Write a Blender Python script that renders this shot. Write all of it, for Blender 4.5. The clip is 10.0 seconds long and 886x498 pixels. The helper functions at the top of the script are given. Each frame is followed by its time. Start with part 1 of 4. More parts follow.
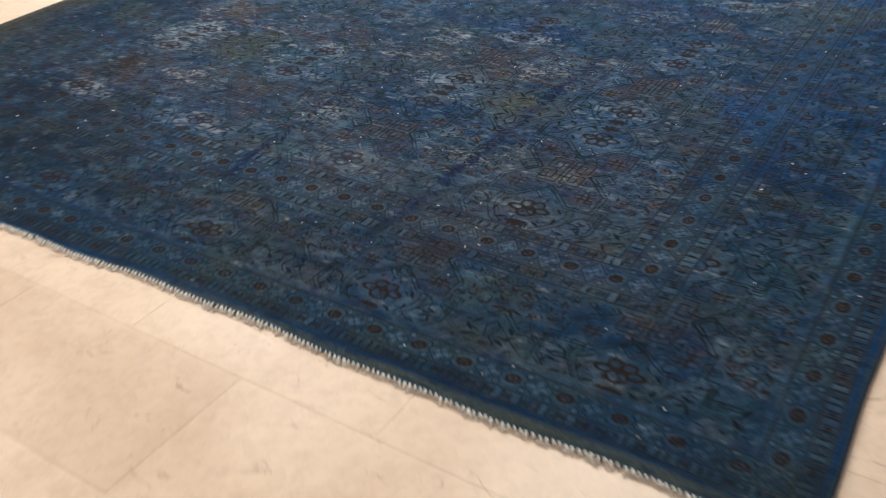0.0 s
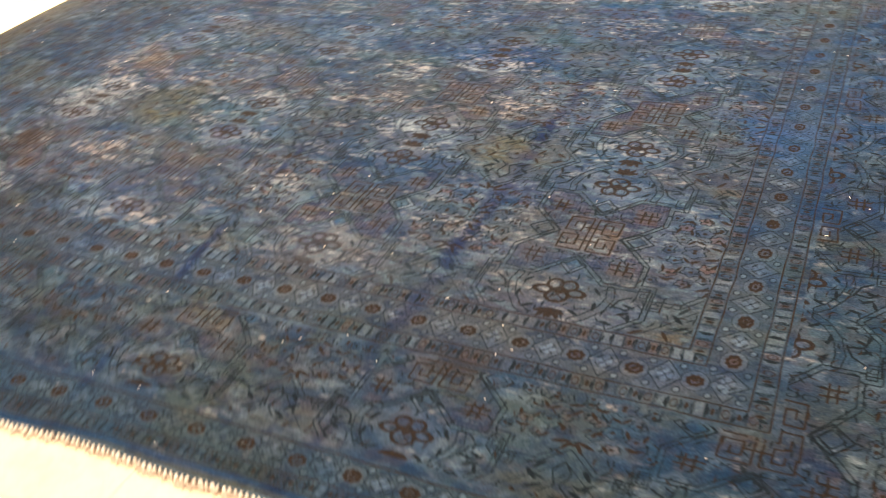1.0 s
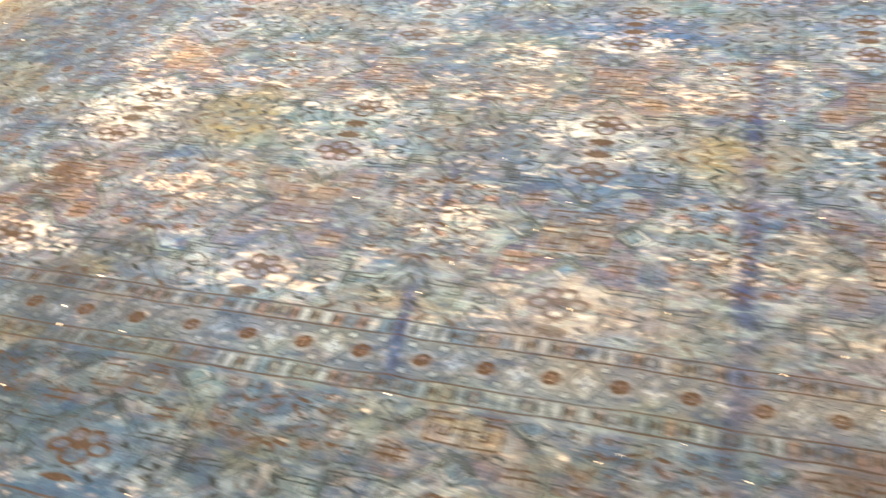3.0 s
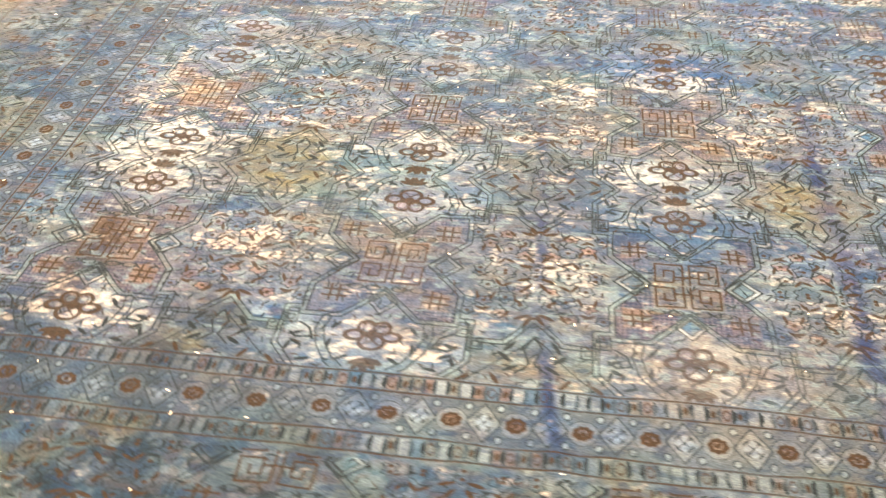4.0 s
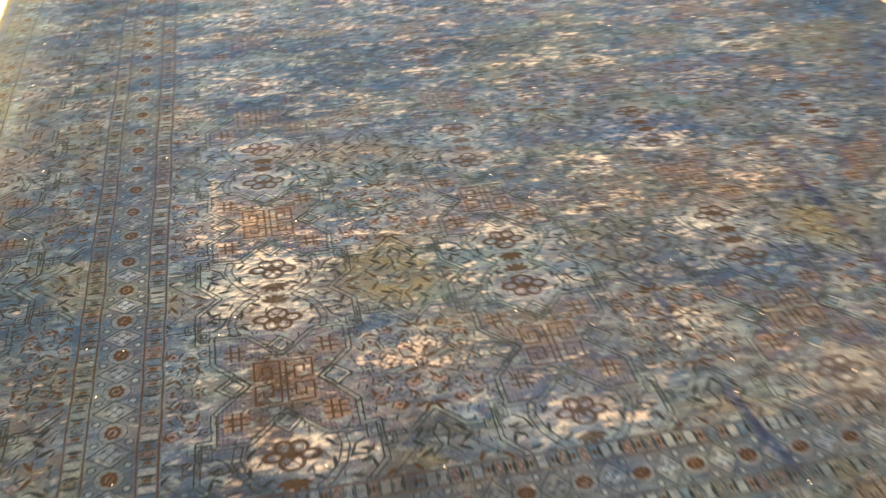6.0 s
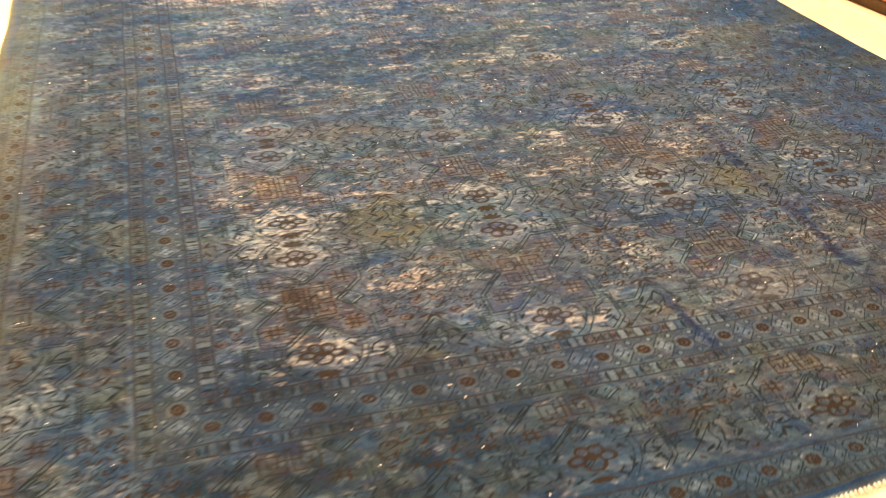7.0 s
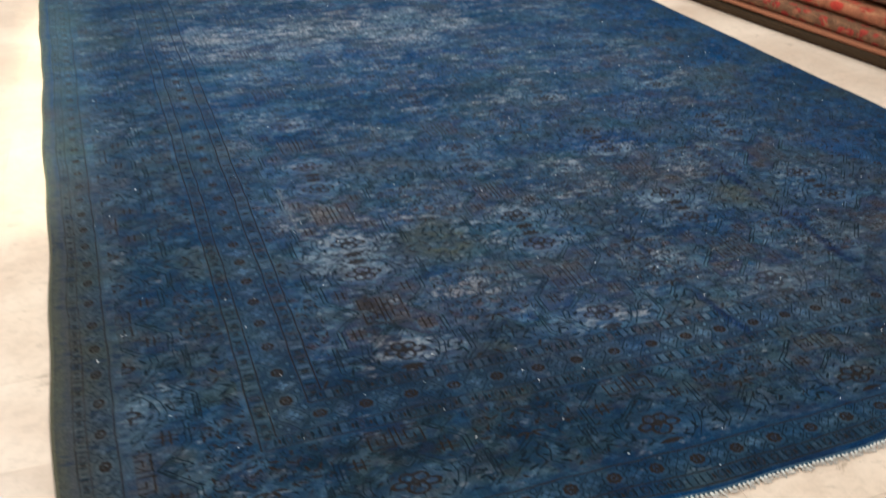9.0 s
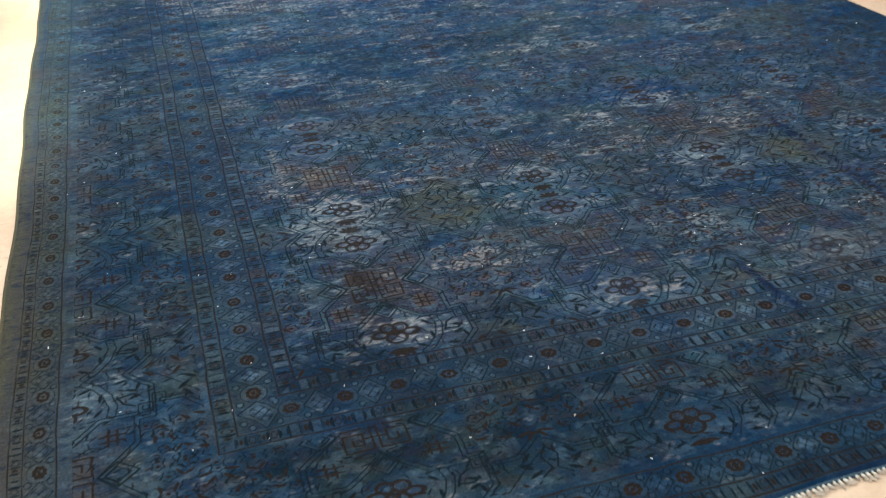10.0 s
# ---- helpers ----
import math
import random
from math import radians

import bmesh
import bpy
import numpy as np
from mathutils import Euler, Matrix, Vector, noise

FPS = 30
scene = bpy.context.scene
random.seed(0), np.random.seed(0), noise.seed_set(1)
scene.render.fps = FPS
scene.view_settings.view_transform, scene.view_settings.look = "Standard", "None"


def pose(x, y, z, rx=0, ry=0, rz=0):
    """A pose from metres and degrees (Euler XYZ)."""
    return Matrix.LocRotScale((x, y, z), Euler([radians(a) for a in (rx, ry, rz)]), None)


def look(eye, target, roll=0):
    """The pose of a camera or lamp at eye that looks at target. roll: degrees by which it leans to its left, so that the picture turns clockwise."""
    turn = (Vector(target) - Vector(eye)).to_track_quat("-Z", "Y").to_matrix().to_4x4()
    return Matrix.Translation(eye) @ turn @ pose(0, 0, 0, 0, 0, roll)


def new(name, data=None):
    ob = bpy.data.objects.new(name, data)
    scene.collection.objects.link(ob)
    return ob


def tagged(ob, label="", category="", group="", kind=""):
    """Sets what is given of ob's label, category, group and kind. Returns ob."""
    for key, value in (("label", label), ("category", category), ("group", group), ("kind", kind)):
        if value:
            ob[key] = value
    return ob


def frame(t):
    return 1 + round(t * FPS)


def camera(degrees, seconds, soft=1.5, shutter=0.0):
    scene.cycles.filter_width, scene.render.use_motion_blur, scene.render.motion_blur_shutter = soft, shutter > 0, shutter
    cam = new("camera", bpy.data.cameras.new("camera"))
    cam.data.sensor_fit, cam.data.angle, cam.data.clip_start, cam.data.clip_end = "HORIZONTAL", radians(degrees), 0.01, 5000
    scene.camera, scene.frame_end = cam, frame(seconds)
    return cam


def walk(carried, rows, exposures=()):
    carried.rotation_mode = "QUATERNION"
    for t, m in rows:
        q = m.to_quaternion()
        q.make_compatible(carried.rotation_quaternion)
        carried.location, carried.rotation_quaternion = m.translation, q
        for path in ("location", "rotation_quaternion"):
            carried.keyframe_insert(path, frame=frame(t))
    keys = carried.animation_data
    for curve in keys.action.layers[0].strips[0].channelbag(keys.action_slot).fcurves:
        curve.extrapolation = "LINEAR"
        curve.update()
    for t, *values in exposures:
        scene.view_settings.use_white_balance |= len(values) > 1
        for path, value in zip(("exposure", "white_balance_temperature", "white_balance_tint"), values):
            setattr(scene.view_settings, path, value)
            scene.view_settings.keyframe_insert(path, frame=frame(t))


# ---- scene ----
cam = camera(53.5, 10.0, soft=1.2, shutter=0.9)
PATH = [
    (0, (1.42, -1.256, 0.971), (0.456, 0.1, -0.14), -4.1),
    (0.5, (1.229, -1.103, 0.937), (0.33, 0.275, -0.199), -5.2),
    (1, (1.076, -0.994, 0.942), (0.268, 0.442, -0.192), -7.2),
    (1.5, (0.918, -0.952, 0.922), (0.284, 0.547, -0.241), -7.6),
    (2, (0.721, -0.942, 0.936), (0.21, 0.579, -0.257), -4.2),
    (2.5, (0.561, -0.892, 0.908), (0.054, 0.604, -0.319), -4.3),
    (3, (0.344, -0.818, 0.898), (-0.2, 0.651, -0.346), -6.4),
    (3.2, (0.285, -0.813, 0.911), (-0.268, 0.656, -0.328), -6.8),
    (4.3, (-0.215, -0.792, 0.991), (-0.333, 0.736, -0.295), 1.9),
    (4.5, (-0.276, -0.774, 0.965), (-0.386, 0.744, -0.332), 2.1),
    (5, (-0.474, -0.678, 0.954), (-0.55, 0.823, -0.364), -0.5),
    (5.5, (-0.603, -0.692, 1.034), (-0.555, 0.865, -0.22), -1.7),
    (6, (-0.785, -0.85, 1.123), (-0.46, 0.733, -0.056), -0.1),
    (6.2, (-0.823, -0.93, 1.149), (-0.449, 0.649, -0.02), 0.3),
    (7.3, (-1.09, -1.296, 1.196), (-0.617, 0.312, 0.105), 1.1),
    (7.5, (-1.182, -1.332, 1.214), (-0.701, 0.294, 0.152), 1.1),
    (8, (-1.306, -1.394, 1.259), (-0.791, 0.265, 0.267), 1.3),
    (8.5, (-1.325, -1.41, 1.253), (-0.77, 0.252, 0.288), 1.3),
    (9, (-1.296, -1.394, 1.203), (-0.715, 0.234, 0.196), 0.9),
    (9.5, (-1.199, -1.283, 1.091), (-0.667, 0.337, 0.045), -0.0),
    (10, (-1.11, -1.2, 1.068), (-0.654, 0.423, -0.009), -1.8),
]
EXPOSURE = [
    (0.0, -0.12, 3820, 3), (0.6, -0.25, 4000, 5), (1.0, 1.1, 4750, 9), (1.4, 1.9, 5450, 8),
    (2.0, 2.17, 5600, 9), (2.5, 2.42, 5600, 9), (3.2, 2.52, 5600, 9), (4.5, 2.22, 5600, 9), (5.0, 1.93, 5600, 9), (5.4, 1.68, 5650, 9),
    (6.2, 1.55, 5800, 10), (7.3, 1.0, 5800, 10), (7.7, 0.32, 5300, 10), (8.0, -0.20, 4350, -5), (8.4, -0.17, 3850, -2),
    (9.0, -0.15, 3620, 0), (10.0, -0.05, 3780, 0),
]
walk(cam, [(t, look(eye, target, roll)) for t, eye, target, roll in PATH], EXPOSURE)

# ---- light: warm ceiling lamps assumed for a carpet showroom, none in view ----
world = bpy.data.worlds.new("showroom_dim")
world.use_nodes = True
world.node_tree.nodes["Background"].inputs[0].default_value = (0.9, 0.62, 0.36, 1)
world.node_tree.nodes["Background"].inputs[1].default_value = 0.02
scene.world = world
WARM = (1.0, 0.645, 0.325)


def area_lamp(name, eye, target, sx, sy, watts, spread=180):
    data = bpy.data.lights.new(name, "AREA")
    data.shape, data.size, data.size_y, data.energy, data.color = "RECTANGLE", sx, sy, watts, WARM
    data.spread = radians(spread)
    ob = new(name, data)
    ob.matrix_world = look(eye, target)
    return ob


# out-of-view lamps, placed to suit the floor's brightness and the stacks' shadows
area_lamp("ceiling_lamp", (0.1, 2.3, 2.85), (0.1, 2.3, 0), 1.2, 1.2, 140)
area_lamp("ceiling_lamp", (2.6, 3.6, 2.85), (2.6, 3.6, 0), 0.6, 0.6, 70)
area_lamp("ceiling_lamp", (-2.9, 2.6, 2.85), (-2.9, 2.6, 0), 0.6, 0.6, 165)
# unseen lamp added to brighten the floor at the near end
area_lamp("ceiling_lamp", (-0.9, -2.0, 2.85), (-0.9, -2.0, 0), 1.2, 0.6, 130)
# narrow unseen light, added for the bright band of floor beside the rug
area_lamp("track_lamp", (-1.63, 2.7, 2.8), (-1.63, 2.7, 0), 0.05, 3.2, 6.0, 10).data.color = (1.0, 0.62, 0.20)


# ---- materials ----
def mat(name):
    m = bpy.data.materials.new(name)
    m.use_nodes = True
    nt = m.node_tree
    return m, nt, nt.nodes["Principled BSDF"]


def node(nt, kind, **given):
    n = nt.nodes.new(kind)
    for key, value in given.items():
        n.inputs[key.replace("_", " ")].default_value = value
    return n


def ramp(nt, source, *stops):
    r = nt.nodes.new("ShaderNodeValToRGB")
    while len(r.color_ramp.elements) < len(stops):
        r.color_ramp.elements.new(0.5)
    for e, (p, c) in zip(r.color_ramp.elements, stops):
        e.position, e.color = p, (*c, 1)
    nt.links.new(source, r.inputs[0])
    return r.outputs[0]


def mixed(nt, how, factor, a, b):
    m = nt.nodes.new("ShaderNodeMix")
    m.data_type, m.blend_type = "RGBA", how
    for slot, value in ((0, factor), (6, a), (7, b)):
        if isinstance(value, (int, float)):
            m.inputs[slot].default_value = value
        elif isinstance(value, tuple):
            m.inputs[slot].default_value = (*value, 1)
        else:
            nt.links.new(value, m.inputs[slot])
    return m.outputs[2]


def coords(nt, scale=(1, 1, 1), kind="Object"):
    c = nt.nodes.new("ShaderNodeTexCoord")
    g = nt.nodes.new("ShaderNodeMapping")
    g.inputs["Scale"].default_value = scale
    nt.links.new(c.outputs[kind], g.inputs["Vector"])
    return g.outputs[0]


def noise_of(nt, vector, scale, detail=4.0, rough=0.55, distort=0.0):
    n = node(nt, "ShaderNodeTexNoise", Scale=scale, Detail=detail, Roughness=rough, Distortion=distort)
    nt.links.new(vector, n.inputs["Vector"])
    return n.outputs[0]


def bump(nt, p, height, strength, distance):
    b = node(nt, "ShaderNodeBump", Strength=strength, Distance=distance)
    nt.links.new(height, b.inputs["Height"])
    nt.links.new(b.outputs[0], p.inputs["Normal"])


def marble_material():
    m, nt, p = mat("cream_marble")
    rnd = nt.nodes.new("ShaderNodeObjectInfo").outputs["Random"]
    geo = nt.nodes.new("ShaderNodeNewGeometry").outputs["Position"]
    big = noise_of(nt, geo, 2.2, 6, 0.6, 0.6)
    col = ramp(nt, big, (0.32, (0.560, 0.435, 0.315)), (0.5, (0.655, 0.530, 0.400)), (0.66, (0.715, 0.590, 0.455)))
    fine = noise_of(nt, geo, 34, 8, 0.72, 0.4)
    col = mixed(nt, "MULTIPLY", 0.30, col, ramp(nt, fine, (0.32, (0.60, 0.56, 0.52)), (0.56, (1.05, 1.05, 1.05))))
    # short dark pits and fossils
    stretch = node(nt, "ShaderNodeMapping")
    stretch.inputs["Scale"].default_value = (12, 22, 12)
    stretch.inputs["Rotation"].default_value = (0, 0, 0.5)
    nt.links.new(geo, stretch.inputs["Vector"])
    pits = noise_of(nt, stretch.outputs[0], 1.0, 9, 0.75, 1.0)
    col = mixed(nt, "MULTIPLY", 0.6, col, ramp(nt, pits, (0.31, (0.36, 0.31, 0.25)), (0.41, (1, 1, 1))))
    tint = ramp(nt, rnd, (0, (0.91, 0.89, 0.86)), (0.6, (1.0, 0.99, 0.97)), (1, (1.05, 1.05, 1.04)))
    nt.links.new(mixed(nt, "MULTIPLY", 1.0, col, tint), p.inputs["Base Color"])
    nt.links.new(ramp(nt, fine, (0.3, (0.30, 0.30, 0.30)), (0.7, (0.44, 0.44, 0.44))), p.inputs["Roughness"])
    p.inputs["Specular IOR Level"].default_value = 0.35
    bump(nt, p, pits, 0.06, 0.002)
    return m


def plain_material(name, colour, rough=0.8, grain=60, spread=0.12):
    m, nt, p = mat(name)
    g = noise_of(nt, coords(nt), grain, 5, 0.6)
    lo = tuple(c * (1 - spread) for c in colour)
    hi = tuple(min(1, c * (1 + spread)) for c in colour)
    nt.links.new(ramp(nt, g, (0.3, lo), (0.7, hi)), p.inputs["Base Color"])
    p.inputs["Roughness"].default_value = rough
    p.inputs["Specular IOR Level"].default_value = 0.1
    bump(nt, p, g, 0.15, 0.002)
    return m


def pile_material():
    """Overdyed wool pile: the knotted colours of the mesh, broken up by yarn and weft."""
    m, nt, p = mat("overdyed_wool_pile")
    att = nt.nodes.new("ShaderNodeAttribute")
    att.attribute_name = "yarn"
    knots = noise_of(nt, coords(nt, (230, 420, 1)), 1.0, 3, 0.6)
    wefts = noise_of(nt, coords(nt, (70, 190, 1)), 1.0, 4, 0.6)
    col = mixed(nt, "MULTIPLY", 1.0, att.outputs["Color"], ramp(nt, knots, (0.30, (0.58, 0.58, 0.60)), (0.70, (1.42, 1.42, 1.40))))
    col = mixed(nt, "MULTIPLY", 1.0, col, ramp(nt, wefts, (0.30, (0.80, 0.81, 0.84)), (0.70, (1.20, 1.19, 1.16))))
    # the drawing's dark and brown lines, sharp at their edges
    ink = nt.nodes.new("ShaderNodeAttribute")
    ink.attribute_name = "drawing"
    parts = nt.nodes.new("ShaderNodeSeparateColor")
    nt.links.new(ink.outputs["Color"], parts.inputs[0])
    ragged = noise_of(nt, coords(nt, (260, 330, 1)), 1.0, 2, 0.5)
    dark = ramp(nt, knots, (0.3, (0.0030, 0.0056, 0.0098)), (0.7, (0.0075, 0.0125, 0.0200)))
    brown = ramp(nt, noise_of(nt, coords(nt, (150, 260, 1)), 1.0, 4, 0.65), (0.30, (0.0070, 0.0075, 0.0085)), (0.66, (0.0205, 0.0140, 0.0098)))
    for slot, colour, much in ((0, dark, 0.97), (1, brown, 0.94)):
        edge = nt.nodes.new("ShaderNodeMath")
        edge.operation = "MULTIPLY_ADD"
        nt.links.new(ragged, edge.inputs[0])
        edge.inputs[1].default_value = 0.15
        nt.links.new(parts.outputs[slot], edge.inputs[2])
        span = node(nt, "ShaderNodeMapRange")
        span.inputs["From Min"].default_value, span.inputs["From Max"].default_value = 0.52, 0.64
        span.inputs["To Min"].default_value, span.inputs["To Max"].default_value = much, 0.0
        nt.links.new(edge.outputs[0], span.inputs["Value"])
        by = nt.nodes.new("ShaderNodeMath")
        by.operation = "MULTIPLY"
        nt.links.new(span.outputs[0], by.inputs[0])
        nt.links.new(parts.outputs[2], by.inputs[1])
        col = mixed(nt, "MIX", by.outputs[0], col, colour)
    low = nt.nodes.new("ShaderNodeMath")
    low.operation = "MULTIPLY_ADD"
    nt.links.new(by.outputs[0], low.inputs[0])
    low.inputs[1].default_value = -0.45
    nt.links.new(knots, low.inputs[2])
    nt.links.new(col, p.inputs["Base Color"])
    p.inputs["Roughness"].default_value = 0.85
    p.inputs["Specular IOR Level"].default_value = 0.06
    p.inputs["Sheen Weight"].default_value = 0.0
    p.inputs["Sheen Roughness"].default_value = 0.5
    bump(nt, p, mixed(nt, "ADD", 0.6, low.outputs[0], wefts), 0.6, 0.002)
    return m


def patterned_material(name, ground, figure, line, scale=1.0, amount=0.5):
    """Folded carpets: floral figures and vine lines on a ground colour."""
    m, nt, p = mat(name)
    uv = coords(nt, (9 * scale, 6 * scale, 9 * scale))
    warp = noise_of(nt, uv, 1.2, 3, 0.6, 1.2)
    vor = nt.nodes.new("ShaderNodeTexVoronoi")
    vor.inputs["Scale"].default_value = 1.3
    vor.inputs["Randomness"].default_value = 0.75
    nt.links.new(uv, vor.inputs["Vector"])
    fig = ramp(nt, vor.outputs["Distance"], (0.30, (1, 1, 1)), (0.42, (0, 0, 0)))
    col = mixed(nt, "MIX", fig, ground, figure)
    wav = nt.nodes.new("ShaderNodeTexWave")
    wav.inputs["Scale"].default_value = 0.9
    wav.inputs["Distortion"].default_value = 9.0
    wav.inputs["Detail"].default_value = 3.0
    nt.links.new(uv, wav.inputs["Vector"])
    col = mixed(nt, "MIX", ramp(nt, wav.outputs["Color"], (0.80, (0, 0, 0)), (0.93, (amount,) * 3)), col, line)
    col = mixed(nt, "MULTIPLY", 0.8, col, ramp(nt, warp, (0.3, (0.5, 0.5, 0.5)), (0.65, (1.15, 1.1, 1.05))))
    fine = noise_of(nt, coords(nt), 260, 3, 0.6)
    col = mixed(nt, "MULTIPLY", 0.8, col, ramp(nt, fine, (0.3, (0.6, 0.6, 0.6)), (0.7, (1.25, 1.25, 1.25))))
    nt.links.new(col, p.inputs["Base Color"])
    p.inputs["Roughness"].default_value = 0.95
    p.inputs["Specular IOR Level"].default_value = 0.05
    bump(nt, p, fine, 0.5, 0.002)
    return m


MARBLE = marble_material()
GROUT = plain_material("tile_joint", (0.57, 0.465, 0.355), 0.8)
PLASTER = plain_material("wall_plaster", (0.72, 0.68, 0.62), 0.9, 8, 0.05)
PILE = pile_material()
COTTON = plain_material("fringe_cotton", (0.62, 0.60, 0.55), 0.9, 400, 0.35)
FUZZ = plain_material("frayed_cotton", (0.46, 0.41, 0.35), 0.95, 300, 0.3)
COTTON_BLUE = plain_material("dyed_fringe_cotton", (0.06, 0.09, 0.13), 0.9, 400, 0.4)
SELVEDGE_BLUE = plain_material("blue_selvedge_wool", (0.020, 0.032, 0.050), 0.95, 300, 0.4)
SELVEDGE = plain_material("selvedge_wool", (0.085, 0.080, 0.050), 0.95, 300, 0.4)
LINT = plain_material("lint", (0.85, 0.85, 0.85), 0.6, 50, 0.05)


def mesh_of(name, verts, faces, material, smooth=False):
    me = bpy.data.meshes.new(name)
    me.from_pydata(verts, [], faces)
    me.materials.append(material)
    if smooth:
        me.shade_smooth()
    return me


def part(name, me, parent, label=""):
    ob = new(name, me)
    ob.parent = parent
    return tagged(ob, label)


def slab(name, lo, hi, material):
    (a, b, c), (d, e, g) = lo, hi
    v = [(a, b, c), (d, b, c), (d, e, c), (a, e, c), (a, b, g), (d, b, g), (d, e, g), (a, e, g)]
    q = [(0, 3, 2, 1), (4, 5, 6, 7), (0, 1, 5, 4), (1, 2, 6, 5), (2, 3, 7, 6), (3, 0, 4, 7)]
    return mesh_of(name, v, q, material)


# ---- room ----
FLOOR = -0.010
X0, X1, Y0, Y1, TOP = -4.6, 4.4, -3.6, 6.6, 2.95
floor = tagged(new("floor", slab("floor", (X0, Y0, FLOOR - 0.10), (X1, Y1, FLOOR - 0.0025), GROUT)),
               "cream marble tile floor of a carpet showroom", "floor", kind="structure")
ceiling = tagged(new("ceiling", slab("ceiling", (X0, Y0, TOP), (X1, Y1, TOP + 0.1), PLASTER)), "plain white ceiling", "ceiling", kind="structure")
for nm, lo, hi in (("wall_west", (X0 - 0.12, Y0, FLOOR - 0.1), (X0, Y1, TOP + 0.1)), ("wall_east", (X1, Y0, FLOOR - 0.1), (X1 + 0.12, Y1, TOP + 0.1)),
                   ("wall_south", (X0 - 0.12, Y0 - 0.12, FLOOR - 0.1), (X1 + 0.12, Y0, TOP + 0.1)), ("wall_north", (X0 - 0.12, Y1, FLOOR - 0.1), (X1 + 0.12, Y1 + 0.12, TOP + 0.1))):
    tagged(new(nm, slab(nm, lo, hi, PLASTER)), "plain off-white plaster wall", "wall", kind="structure")
# ---- the overdyed rug ----
RUG_L, RUG_R, RUG_N, RUG_F = -1.565, 1.366, -0.437, 4.32   # left, right, near end, far end
IN_L, IN_R, IN_N, IN_F = -1.118, 0.963, 0.0, 3.89          # line of the inner guard's rosettes


def value_noise(x, y, sx, sy, seed):
    """Smooth noise, 0 to 1, with cells of sx by sy metres."""
    g = np.random.RandomState(seed).rand(256, 256).astype(np.float32)
    u, v = x / sx + 50.3, y / sy + 71.7
    i, j = np.floor(u).astype(int), np.floor(v).astype(int)
    a, b = u - i, v - j
    a, b = a * a * (3 - 2 * a), b * b * (3 - 2 * b)
    i0, i1, j0, j1 = i % 256, (i + 1) % 256, j % 256, (j + 1) % 256
    return (g[i0, j0] * (1 - a) + g[i1, j0] * a) * (1 - b) + (g[i0, j1] * (1 - a) + g[i1, j1] * a) * b


def fractal(x, y, sx, sy, seed, octaves=4, gain=0.55):
    total, weight = 0, 0
    for n in range(octaves):
        total = total + gain ** n * value_noise(x, y, sx / 2 ** n, sy / 2 ** n, seed + n)
        weight += gain ** n
    return total / weight


def step(d, edge, soft=0.0018):
    """1 where d lies under the edge, with a soft knotted border."""
    return np.clip((edge - d) / soft + 0.5, 0, 1)


def seg(u, v, a, b):
    """Distance to a straight stroke from a to b."""
    dx, dy = b[0] - a[0], b[1] - a[1]
    t = np.clip(((u - a[0]) * dx + (v - a[1]) * dy) / (dx * dx + dy * dy + 1e-12), 0, 1)
    return np.hypot(u - a[0] - t * dx, v - a[1] - t * dy)


def strokes(u, v, pts):
    d = seg(u, v, pts[0], pts[1])
    for a, b in zip(pts[1:], pts[2:]):
        d = np.minimum(d, seg(u, v, a, b))
    return d


def leaf(u, v, at, angle, length, width):
    c, s = math.cos(angle), math.sin(angle)
    p, q = (u - at[0]) * c + (v - at[1]) * s - length / 2, -(u - at[0]) * s + (v - at[1]) * c
    return np.hypot(p / (length / 2), q / (width / 2))


# dyed wool colours
TEAL, BLUE, NAVY = (0.072, 0.128, 0.165), (0.045, 0.105, 0.180), (0.016, 0.030, 0.065)
PALE, RUST, OLIVE, SAND = (0.210, 0.260, 0.270), (0.120, 0.056, 0.028), (0.118, 0.118, 0.066), (0.200, 0.165, 0.105)
INDIGO = (0.022, 0.060, 0.180)


class Sheet:
    """A field of knots with colours laid over one another."""

    def __init__(self, shape, colour):
        self.c = np.empty(shape + (3,), np.float32)
        self.c[:] = colour
        self.ground = np.full(shape, 0.5, np.float32)    # how soon the pile there wears pale
        self.ink = {"dark": np.full(shape, 0.006, np.float32), "brown": np.full(shape, 0.006, np.float32)}

    def draw(self, which, far, inside=True):
        """Keep how far each knot lies from a drawn figure's edge (metres, negative inside it)."""
        self.ink[which] = np.where(np.asarray(inside) > 0.35, np.minimum(self.ink[which], far), self.ink[which]).astype(np.float32)

    def lay(self, mask, colour, much=1.0):
        m = (mask * much)[..., None]
        self.c += m * (np.asarray(colour, np.float32) - self.c)


def cell_random(i, j, seed):
    return np.random.RandomState(seed).rand(64, 64).astype(np.float32)[i % 64, j % 64]


def on_part(sheet, mask, draw, *fields):
    """Draw only where the mask holds: draw(sub_sheet, inside, *fields) on those knots."""
    pick = np.nonzero(mask > 0.01)
    sub = Sheet((len(pick[0]),), TEAL)
    sub.c = sheet.c[pick]
    sub.ink = {k: q[pick] for k, q in sheet.ink.items()}
    sub.ground = sheet.ground[pick]
    draw(sub, mask[pick], *(q[pick] for q in fields))
    sheet.c[pick], sheet.ground[pick] = sub.c, sub.ground
    for k in sheet.ink:
        sheet.ink[k][pick] = sub.ink[k]


def key_fret(u, v, w, h):
    """Distance to the squared spirals that fill the four quarters of a fretwork."""
    a, b = u / w, v / h
    path = [(0.10, 0.04), (0.10, 0.90), (0.92, 0.90), (0.92, 0.12), (0.36, 0.12), (0.36, 0.64), (0.66, 0.64), (0.66, 0.36)]
    return np.minimum(strokes(a, b, path), strokes(a, b, [(0.0, 0.36), (0.36, 0.36)])) * (w + h) / 2


